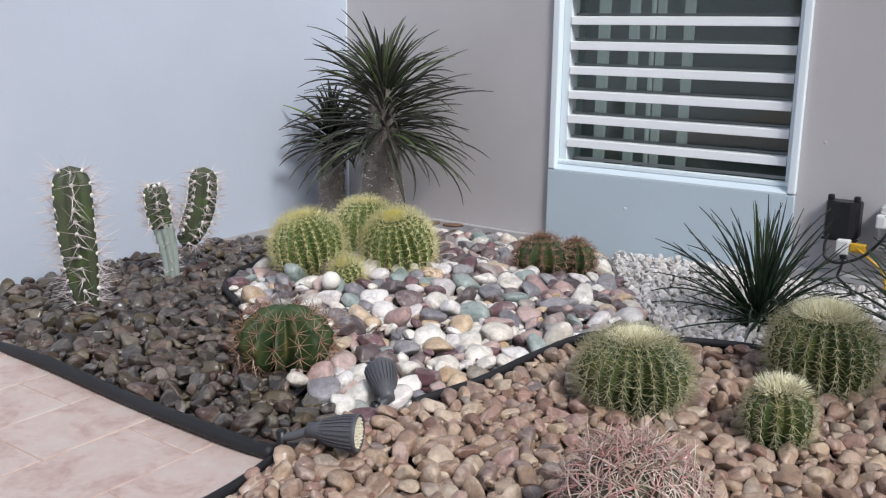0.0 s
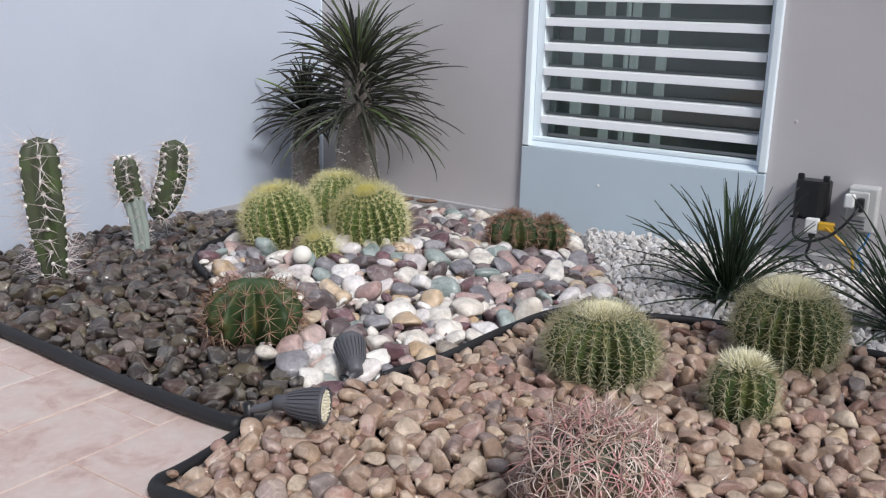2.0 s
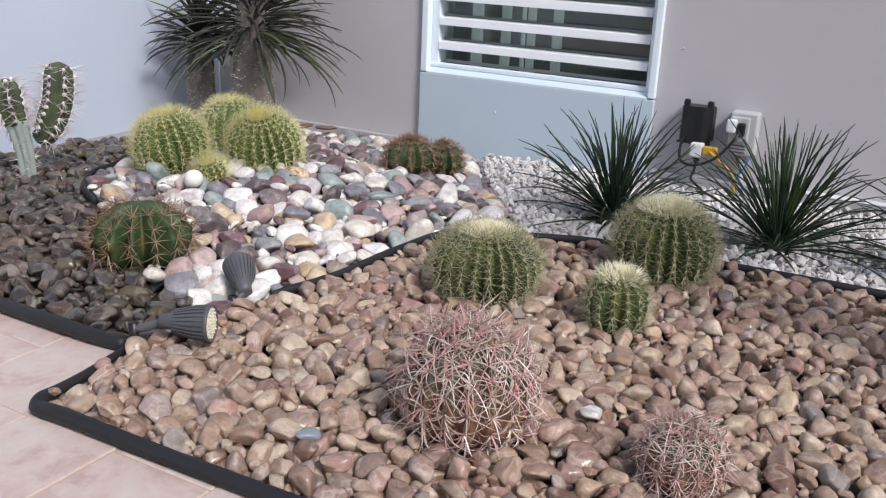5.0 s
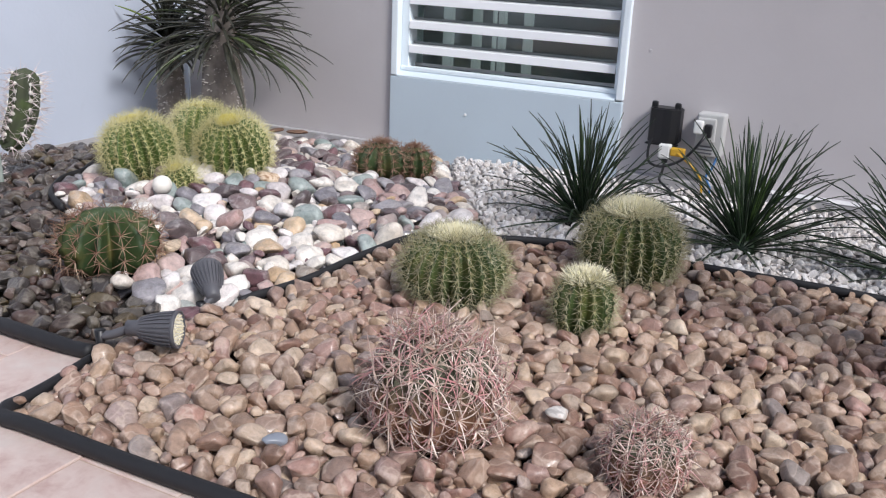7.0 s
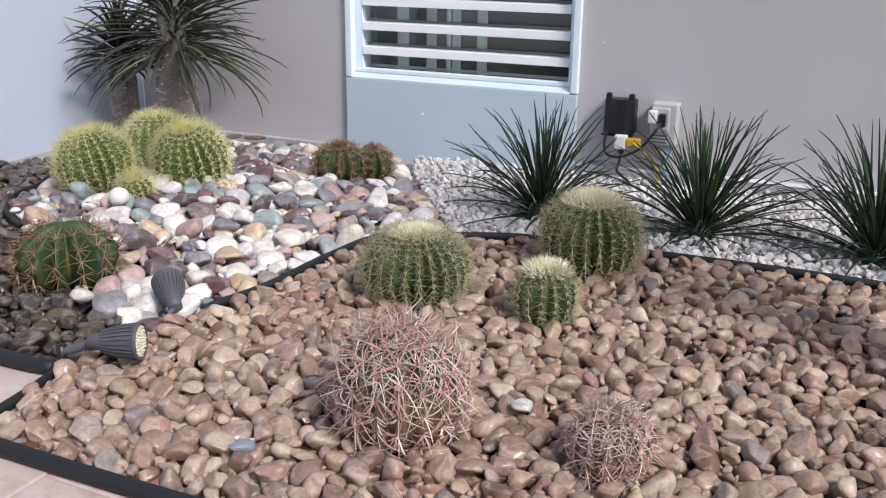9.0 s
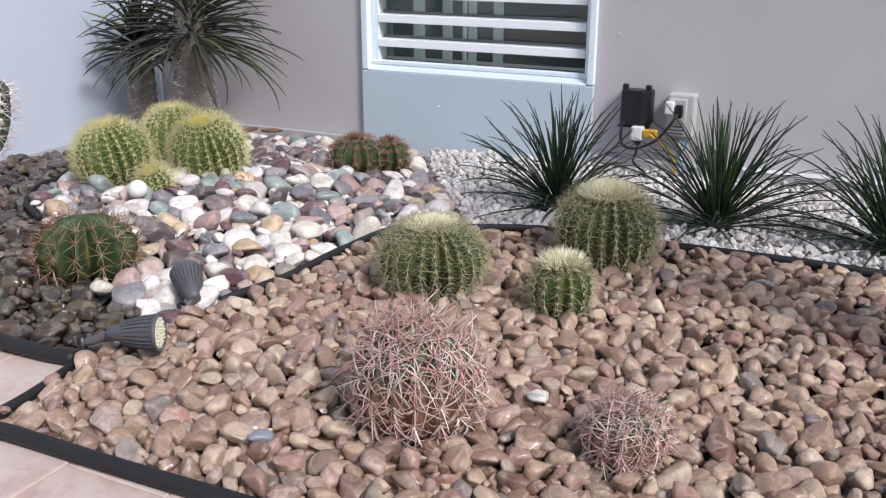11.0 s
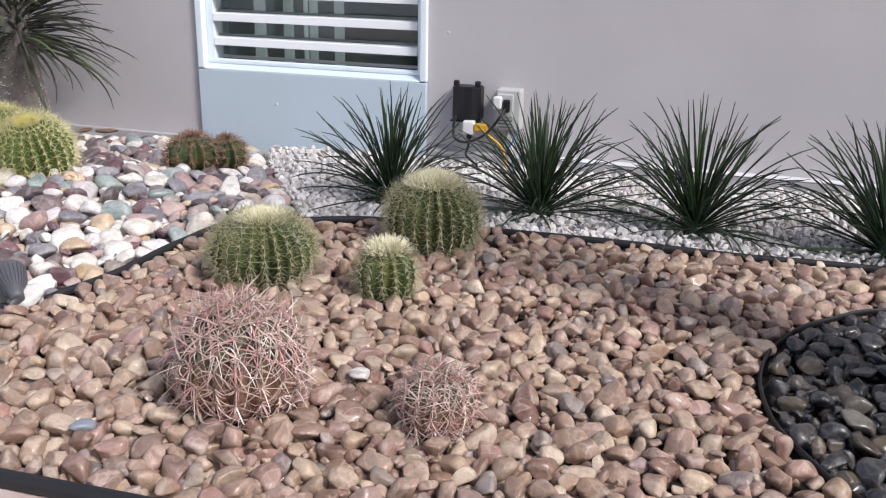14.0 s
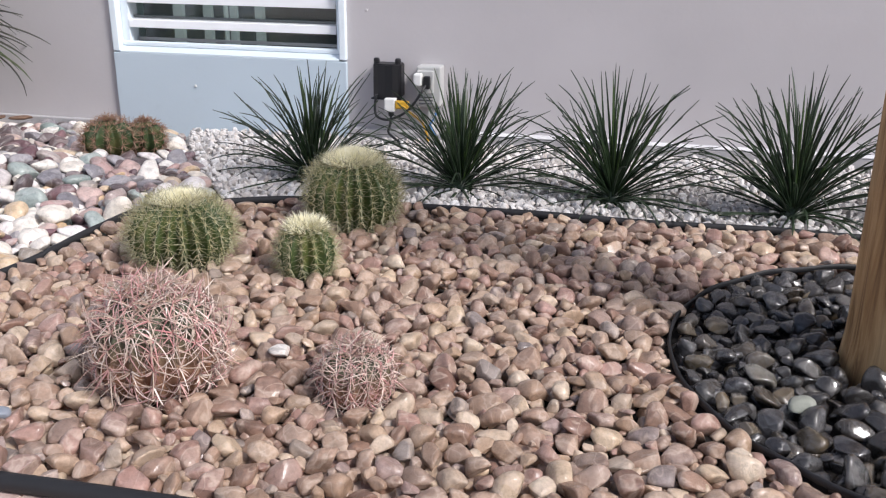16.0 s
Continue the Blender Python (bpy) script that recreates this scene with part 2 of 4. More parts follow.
M_COLSPINE = spiny("white_spines", [(0.0, (0.82, 0.77, 0.75)), (0.6, (0.72, 0.62, 0.62)), (1.0, (0.46, 0.36, 0.35))])
M_WOOL = spiny("white_wool", [(0.0, (0.85, 0.83, 0.78)), (1.0, (0.74, 0.71, 0.64))], 0.9)
M_AGAVE = plantskin("dark_green_leaf", (0.015, 0.030, 0.015), (0.032, 0.056, 0.023), 0.42, 9, 0.1)
M_AGAVE2 = plantskin("light_green_leaf", (0.035, 0.07, 0.018), (0.055, 0.095, 0.025), 0.42, 9, 0.1)
M_PACHY = plantskin("strap_leaf", (0.036, 0.038, 0.027), (0.068, 0.068, 0.050), 0.4, 9, 0.1)
M_PACHY2 = plantskin("young_strap_leaf", (0.085, 0.115, 0.045), (0.11, 0.14, 0.06), 0.4, 9, 0.1)
M_LIME = plantskin("yellow_green_leaf", (0.20, 0.30, 0.03), (0.26, 0.36, 0.05), 0.4)
M_TRUNK = plantskin("grey_trunk", (0.17, 0.145, 0.125), (0.30, 0.265, 0.235), 0.85, 30, 0.8)
M_THORN = spiny("grey_thorns", [(0.0, (0.78, 0.75, 0.70)), (1.0, (0.50, 0.45, 0.40))], 0.7)
M_DRY = plantskin("dry_brown", (0.16, 0.09, 0.06), (0.25, 0.16, 0.11), 0.9, 40, 0.5)
M_METAL = paint("dark_grey_metal", (0.10, 0.10, 0.112), 0.1, 0.5, 0.1, 150)
M_LED = spiny("led_lens", [(0.0, (0.75, 0.68, 0.45)), (0.5, (0.85, 0.80, 0.62)), (1.0, (0.55, 0.50, 0.36))], 0.2)
M_BLACKPL = paint("black_plastic", (0.012, 0.012, 0.014), 0.2, 0.4, 0.08, 150)
M_GREYPL = paint("grey_plastic", (0.50, 0.50, 0.49), 0.06, 0.5, 0.08, 150)
M_WHITEPL = paint("white_plastic", (0.78, 0.78, 0.76), 0.03, 0.45, 0.05, 150)
M_YELLOW = paint("yellow_plastic", (0.62, 0.36, 0.03), 0.1, 0.45, 0.05, 150)
M_BLUE = paint("blue_plastic", (0.06, 0.18, 0.42), 0.1, 0.45, 0.05, 150)

# no real source: this glow imitates pale reflections in the window glass
_k = Mat("reflection_glow", 0.5)
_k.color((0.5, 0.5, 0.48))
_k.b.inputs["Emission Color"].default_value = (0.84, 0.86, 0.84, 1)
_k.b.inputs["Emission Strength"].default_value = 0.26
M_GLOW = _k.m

_k = Mat("weathered_post_wood", 0.7)
_v = _k.coords("World", (1, 1, 0.07))
_g = _k.noise(_v, 55, 6, 0.65, None, 0.6)
_c = _k.ramp(_g, [(0.3, (0.13, 0.065, 0.025)), (0.48, (0.34, 0.20, 0.085)), (0.6, (0.46, 0.30, 0.14)), (0.72, (0.24, 0.13, 0.05))])
_c = _k.mix(_k.ramp(_k.noise(_k.coords("World", (1, 1, 0.2)), 14, 4), [(0.5, grey(0)), (0.7, grey(0.6))]), _c, (0.50, 0.36, 0.19))
_k.color(_c).bump(_g, 0.7, 0.006)
M_POST = _k.m


# ---- building helpers ----
rng = np.random.default_rng(7)


def mesh_of(name, V, F, mat, smooth=True):
    """A mesh from vertices and faces of three or four corners."""
    me = bpy.data.meshes.new(name)
    me.from_pydata(V if isinstance(V, list) else V.tolist(), [], F if isinstance(F, list) else F.tolist())
    me.materials.append(mat)
    if smooth:
        me.polygons.foreach_set("use_smooth", [True] * len(me.polygons))
    me.update()
    return me


def part(name, data, parent, label="", m=None):
    ob = new(name, data)
    ob.parent = parent
    if m is not None:
        ob.matrix_local = m
    if label:
        ob["label"] = label
    return ob


def thing(name, label, category, m=None, group=""):
    ob = new(name)
    ob.empty_display_size = 0.05
    if m is not None:
        ob.matrix_world = m
    return tagged(ob, label, category, group)


def bm_mesh(name, bm, mat, smooth=False):
    me = bpy.data.meshes.new(name)
    bmesh.ops.recalc_face_normals(bm, faces=bm.faces)
    bm.to_mesh(me)
    bm.free()
    me.materials.append(mat)
    if smooth:
        me.polygons.foreach_set("use_smooth", [True] * len(me.polygons))
    return me


def add_box(bm, lo, hi, bevel=0.0, seg=2):
    lo, hi = Vector(lo), Vector(hi)
    r = bmesh.ops.create_cube(bm, size=1.0, matrix=Matrix.Translation((lo + hi) / 2) @ Matrix.Diagonal((*(hi - lo), 1)))
    if bevel:
        es = list({e for v in r["verts"] for e in v.link_edges})
        bmesh.ops.bevel(bm, geom=es, offset=bevel, segments=seg, affect="EDGES", profile=0.5)


def box_mesh(name, lo, hi, mat, bevel=0.0, seg=2):
    bm = bmesh.new()
    add_box(bm, lo, hi, bevel, seg)
    return bm_mesh(name, bm, mat)


def lathe(profile, n=24, wave=None):
    """Vertices and faces of a profile of (radius, height) turned about z."""
    th = np.arange(n) * 2 * math.pi / n
    V, F = [], []
    for i, (r, z) in enumerate(profile):
        rr = r * (wave(th, i) if wave else np.ones(n))
        V += np.stack([rr * np.cos(th), rr * np.sin(th), np.full(n, z)], 1).tolist()
    for i in range(len(profile) - 1):
        for j in range(n):
            k = (j + 1) % n
            F.append([i * n + j, i * n + k, (i + 1) * n + k, (i + 1) * n + j])
    V += [[0, 0, profile[0][1]], [0, 0, profile[-1][1]]]
    a, b, top = len(V) - 2, len(V) - 1, (len(profile) - 1) * n
    for j in range(n):
        k = (j + 1) % n
        F += [[a, k, j], [b, top + j, top + k]]
    return V, F


def smooth_path(pts, steps=8):
    """A Catmull-Rom line through points."""
    P = [np.array(p, float) for p in pts]
    P = [2 * P[0] - P[1]] + P + [2 * P[-1] - P[-2]]
    out = []
    for i in range(1, len(P) - 2):
        for s in range(steps):
            t = s / steps
            a, b, c, d = P[i - 1 : i + 3]
            out.append(0.5 * (2 * b + (c - a) * t + (2 * a - 5 * b + 4 * c - d) * t * t + (3 * b - a - 3 * c + d) * t**3))
    return np.array(out + [P[-2]])


def sweep(path, radii, n=10, wave=None, flat=1.0):
    """A tube along a path; wave gives the outline's radius by angle; closed with round ends by the caller's radii."""
    path = np.asarray(path, float)
    m = len(path)
    radii = np.broadcast_to(np.asarray(radii, float), (m,))
    tan = np.gradient(path, axis=0)
    tan /= np.linalg.norm(tan, axis=1)[:, None]
    ref = np.array([0.0, 0, 1]) if abs(tan[0][2]) < 0.8 else np.array([0.0, 1, 0])
    th = np.arange(n) * 2 * math.pi / n
    wv = wave(th) if wave else np.ones(n)
    V = []
    for p, t, r in zip(path, tan, radii):
        u = np.cross(t, ref)
        u /= np.linalg.norm(u)
        w = np.cross(u, t)
        V.append(p + r * wv[:, None] * (np.cos(th)[:, None] * u + flat * np.sin(th)[:, None] * w))
    V = np.concatenate(V + [path[:1], path[-1:]])
    F = [[i * n + j, i * n + (j + 1) % n, (i + 1) * n + (j + 1) % n, (i + 1) * n + j] for i in range(m - 1) for j in range(n)]
    a, b, top = m * n, m * n + 1, (m - 1) * n
    F += [[a, (j + 1) % n, j] for j in range(n)] + [[b, top + j, top + (j + 1) % n] for j in range(n)]
    return V, F


def spines(B, D, L, R, bend, segs=1):
    """Many thin tapered spines: foot, direction, length, thickness, and a bend that grows towards the tip."""
    B, D, bend = (np.asarray(a, float) for a in (B, D, bend))
    n = len(B)
    L, R = np.broadcast_to(L, (n,))[:, None], np.broadcast_to(R, (n,))[:, None]
    D = D / np.linalg.norm(D, axis=1)[:, None]
    u = np.cross(D, np.array([0.31, 0.22, 0.92]))
    u /= np.linalg.norm(u, axis=1)[:, None] + 1e-9
    w = np.cross(D, u)
    rows = []
    for s in range(segs):
        t = s / segs
        c = B + D * L * t + bend * L * t * t
        for a in (0.0, 2.094, 4.189):
            rows.append(c + R * (1 - 0.75 * t) * (math.cos(a) * u + math.sin(a) * w))
    rows.append(B + D * L + bend * L)
    V = np.stack(rows, 1).reshape(-1, 3)
    k = 3 * segs + 1
    local = []
    for s in range(segs - 1):
        for j in range(3):
            a, b = s * 3 + j, s * 3 + (j + 1) % 3
            local += [[a, b, b + 3], [a, b + 3, a + 3]]
    o = 3 * (segs - 1)
    local += [[o, o + 1, o + 3 + 0], [o + 1, o + 2, o + 3], [o + 2, o, o + 3]]
    F = (np.array(local)[None] + (np.arange(n) * k)[:, None, None]).reshape(-1, 3)
    return V, F


def inside(poly):
    """A test whether a place lies in an outline."""
    def test(x, y):
        odd = False
        for (ax, ay), (bx, by) in zip(poly, poly[1:] + poly[:1]):
            if (ay > y) != (by > y) and x < (bx - ax) * (y - ay) / (by - ay) + ax:
                odd = not odd
        return odd
    return test


# ---- the plan ----
X_LEFT, Y_BACK, SILL = -1.12, 0.02, 0.25
BLACK_C, BLACK_R = (2.79, -1.72), 0.54


def level(x, y):
    """Height of the gravel's surface."""
    z = 0.062 * math.exp(-(((x - 0.08) / 0.5) ** 2 + ((y + 1.15) / 0.5) ** 2))
    z -= 0.058 * min(1, max(0, (-0.2 - x) / 0.85))
    z -= 0.045 * min(1, max(0, (y + 1.0) / 0.5))
    z -= 0.022 * min(1, max(0, (y + 0.4) / 0.4)) * min(1, max(0, (0.6 - x) / 0.4))
    return z


TUBE_FRONT = [(X_LEFT, -2.145), (-0.75, -2.155), (-0.4, -2.167), (-0.12, -2.181), (0.24, -2.2), (0.515, -2.205), (0.64, -2.195)]
TUBE_CORNER = [(0.655, -2.2), (0.672, -2.28), (0.688, -2.4), (0.697, -2.44), (0.72, -2.455), (0.80, -2.453), (1.1, -2.447), (1.6, -2.44), (2.2, -2.44), (3.4, -2.44)]
TUBE_MID = [(0.722, -1.845), (0.74, -1.76), (0.769, -1.6), (0.785, -1.42), (0.80, -1.27), (0.86, -1.16), (1.005, -1.083), (1.21, -1.015), (1.52, -0.985), (1.86, -0.98), (2.16, -0.971), (2.45, -0.961), (2.7, -0.952), (3.4, -0.94)]
TUBE_DARK = [(-0.1, -1.62), (-0.25, -1.53), (-0.39, -1.38), (-0.43, -1.25), (-0.55, -1.08), (-0.7, -0.7), (-0.86, -0.3)]
TAN = [(0.70, -2.42), (3.35, -2.42), (3.35, -0.965), (2.68, -0.975), (1.52, -1.008), (1.21, -1.038), (1.02, -1.105), (0.88, -1.175), (0.818, -1.28), (0.788, -1.6), (0.722, -1.88), (0.668, -2.0), (0.66, -2.1), (0.672, -2.2)]
DARK = [(-1.1, -2.125), (-0.4, -2.147), (0.5, -2.18), (0.64, -2.17), (0.655, -1.975), (0.45, -1.945), (0.25, -1.865), (0.0, -1.7), (-0.25, -1.55), (-0.405, -1.4), (-0.45, -1.25), (-0.57, -1.09), (-0.72, -0.7), (-0.88, -0.3), (-0.88, 0.0), (-1.1, 0.0)]
MULTI = [(0.68, -1.96), (0.45, -1.935), (0.25, -1.84), (0.0, -1.66), (-0.25, -1.51), (-0.375, -1.37), (-0.41, -1.24), (-0.53, -1.07), (-0.68, -0.7), (-0.85, -0.3), (-0.85, 0.0), (0.0, -0.02), (0.30, -0.05), (0.45, -0.3), (0.58, -0.5), (0.75, -0.75), (0.93, -1.02), (0.84, -1.14), (0.775, -1.28), (0.75, -1.6), (0.69, -1.88)]
WHITE = [(0.33, -0.02), (3.35, 0.0), (3.35, -0.915), (2.68, -0.93), (1.52, -0.962), (1.21, -0.992), (1.0, -1.058), (0.95, -1.01), (0.77, -0.75), (0.6, -0.5), (0.47, -0.3)]

# ---- setting ----
ground = new("ground", mesh_of("ground", [[-300, -300, -0.09], [300, -300, -0.09], [300, 300, -0.09], [-300, 300, -0.09]], [[0, 1, 2, 3]], M_PAVE, False))
tagged(ground, "pale concrete ground round the house", "ground", kind="structure")

nx, ny = 90, 50
V = [[X_LEFT + 4.5 * i / nx, -2.45 + 2.5 * j / ny, 0] for j in range(ny + 1) for i in range(nx + 1)]
for v in V:
    v[2] = level(v[0], v[1]) - 0.045
F = [[j * (nx + 1) + i, j * (nx + 1) + i + 1, (j + 1) * (nx + 1) + i + 1, (j + 1) * (nx + 1) + i] for j in range(ny) for i in range(nx)]
tagged(new("soil", mesh_of("soil", V, F, M_SOIL)), "dark soil under the gravel beds", "soil", kind="structure")

# the back wall, with the window's opening
WX0, WX1, WZ0, WZ1 = 0.0, 1.0, SILL, 1.62
bm = bmesh.new()
for lo, hi in (((X_LEFT - 0.2, Y_BACK, -0.1), (WX0, 0.22, 2.9)), ((WX1, Y_BACK, -0.1), (7.0, 0.22, 2.9)), ((WX0, Y_BACK, WZ1), (WX1, 0.22, 2.9)), ((WX0, Y_BACK, -0.1), (WX1, 0.22, SILL))):
    add_box(bm, lo, hi)
bmesh.ops.remove_doubles(bm, verts=bm.verts, dist=0.0005)
wall_back = tagged(new("wall_back", bm_mesh("wall_back", bm, M_WALL)), "warm grey rendered house wall beside the gravel garden", "wall", kind="structure")
wall_left = tagged(new("wall_left", box_mesh("wall_left", (X_LEFT - 0.2, -7, -0.1), (X_LEFT, Y_BACK, 2.9), M_LEFT, 0.004)), "pale blue rendered side wall, smooth painted", "wall", kind="structure")
tagged(new("trim_corner", box_mesh("trim_corner", (X_LEFT + 0.001, Y_BACK - 0.006, -0.1), (X_LEFT + 0.008, Y_BACK - 0.0005, 2.9), M_FRAME)), "thin white bead in the corner of the walls", "trim", kind="structure")
tagged(new("trim_panel", box_mesh("trim_panel", (WX0, 0.0, -0.1), (WX1, Y_BACK - 0.0005, SILL - 0.0045), M_PANEL, 0.003)), "pale blue rendered panel under the window", "panel", kind="structure")
footing = tagged(new("baseboard", box_mesh("baseboard", (1.02, -0.03, -0.1), (7.0, Y_BACK - 0.0005, -0.006), M_STRIP, 0.004)), "grey rendered footing with a white top along the wall", "footing", kind="structure")
part("footing_cap", box_mesh("footing_cap", (1.42, -0.032, -0.0055), (7.0, Y_BACK - 0.0005, -0.001), M_CAP, 0.002), footing, "white painted top edge")

tagged(new("baseboard", box_mesh("baseboard", (X_LEFT + 0.01, -0.004, -0.1), (-0.0005, Y_BACK - 0.0005, -0.04), M_STRIP, 0.004)), "grey footing along the wall in the corner", "footing", kind="structure")

tagged(new("baseboard", box_mesh("baseboard", (X_LEFT - 0.01, -7, -0.1), (X_LEFT + 0.003, -0.01, -0.068), M_STRIP, 0.001, 1)), "grey footing along the side wall", "footing", kind="structure")

# the window
win = new("window_1")
tagged(win, "white louvred window with glass behind the slats", "window", kind="structure")
fz = SILL
part("window_frame", box_mesh("frame_left", (WX0, 0.001, fz + 0.001), (0.030, 0.16, WZ1), M_FRAME, 0.004), win, "pale blue-white painted frame")
part("window_frame", box_mesh("frame_inner_left", (0.031, 0.035, fz + 0.035), (0.066, 0.16, WZ1), M_FRAME, 0.004), win)
part("window_frame", box_mesh("frame_right", (0.972, 0.001, fz + 0.001), (WX1, 0.16, WZ1), M_FRAME, 0.004), win)
part("window_frame", box_mesh("frame_inner_right", (0.954, 0.03, fz + 0.035), (0.971, 0.16, WZ1), M_FRAME, 0.003), win)
part("window_frame", box_mesh("frame_head", (0.031, -0.002, WZ1 - 0.05), (0.971, 0.16, WZ1), M_FRAME, 0.004), win)
bm = bmesh.new()
ring = [[bm.verts.new((x, y, z)) for y, z in ((0.0005, fz - 0.004), (0.001, fz + 0.002), (0.03, fz + 0.019), (0.16, fz + 0.019), (0.16, fz - 0.004))] for x in (0.031, 0.971)]
for i in range(5):
    j = (i + 1) % 5
    bm.faces.new((ring[0][i], ring[0][j], ring[1][j], ring[1][i]))
bm.faces.new(ring[0][::-1]), bm.faces.new(ring[1])
part("window_sill", bm_mesh("sill", bm, M_SILL), win, "sloping pale blue sill")
part("window_sill", box_mesh("sill_upstand", (0.031, 0.028, fz + 0.0195), (0.971, 0.06, fz + 0.038), M_FRAME, 0.004), win, "low white rail above the sill")
# one louvre blade: a folded sheet with a front lip, tilted outwards
bm = bmesh.new()
x0, x1 = 0.068, 0.952
outline = [(0.030, 0.000), (0.032, 0.029), (0.035, 0.031), (0.078, 0.033), (0.078, 0.029), (0.038, 0.027), (0.034, -0.001)]
ring = [[bm.verts.new((x, y, z)) for y, z in outline] for x in (x0, x1)]
for i in range(len(outline)):
    j = (i + 1) % len(outline)
    bm.faces.new((ring[0][i], ring[0][j], ring[1][j], ring[1][i]))
bm.faces.new(ring[0][::-1])
bm.faces.new(ring[1])
slat = bm_mesh("slat", bm, M_SLAT)
seal = box_mesh("seal", (x0, 0.070, 0.034), (x1, 0.074, 0.044), M_SEAL, 0.001, 1)
for i in range(13):
    part("slat", slat, win, "white aluminium louvre slat", pose(0, 0, 0.345 + 0.0973 * i))
    part("seal", seal, win, "grey-green strip behind the slat", pose(0, 0, 0.345 + 0.0973 * i))
pane = part("pane", box_mesh("pane", (0.066, 0.10, fz + 0.03), (0.954, 0.104, WZ1 - 0.05), M_GLASS), win, "greenish window glass")
pane.visible_shadow = False
part("glazing_bar", box_mesh("glazing_bar", (0.066, 0.092, fz + 0.0365), (0.954, 0.0995, fz + 0.048), M_GREYPL), win, "grey lower rail of the glass")

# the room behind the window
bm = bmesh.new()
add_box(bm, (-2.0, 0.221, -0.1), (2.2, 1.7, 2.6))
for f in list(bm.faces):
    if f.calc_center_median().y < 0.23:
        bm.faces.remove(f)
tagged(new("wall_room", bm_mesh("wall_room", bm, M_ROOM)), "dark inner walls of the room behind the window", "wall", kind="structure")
# added glowing strips, standing in for upright reflections on the panes
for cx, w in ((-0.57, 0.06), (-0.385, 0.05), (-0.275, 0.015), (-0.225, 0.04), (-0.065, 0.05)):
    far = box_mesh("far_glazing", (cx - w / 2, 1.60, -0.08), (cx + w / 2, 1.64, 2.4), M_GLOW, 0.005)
    tagged(new("far_glazing", far), "narrow glowing strip added to imitate a reflection in the glass", "window", "glazing strips across the room")

# ---- edging ----
def edging(line, r, zoff, label, flat=1.0, slim=0):
    p = smooth_path([(x, y, level(x, y) + zoff) for x, y in line], 8)
    p[:, 2] += 0.002 * np.sin(np.arange(len(p)) * 0.37)
    rr = np.full(len(p), r)
    rr[:slim] *= np.linspace(0.5, 1, slim)
    V, F = sweep(p, rr, 12, None, flat)
    return tagged(new("garden_edging", mesh_of("garden_edging", V, F, M_TUBE)), label, "edging", "black edging lengths")


edging(TUBE_FRONT, 0.016, 0.0, "black plastic edging tube between dark pebbles and tiles")
edging(TUBE_CORNER, 0.0145, -0.002, "black plastic edging tube bent round the tan pebble bed", 1.0, 26)
edging(TUBE_MID, 0.0088, 0.005, "thin black edging between tan and mixed pebbles", 1.4)
edging(TUBE_DARK, 0.008, 0.012, "thin black edging between dark and mixed pebbles", 1.6)
arc = [(BLACK_C[0] + BLACK_R * math.cos(a), BLACK_C[1] + BLACK_R * math.sin(a)) for a in np.linspace(radians(60), radians(300), 26)]
edging(arc, 0.0036, 0.003, "thin black edging ring round the black pebbles", 2.0)


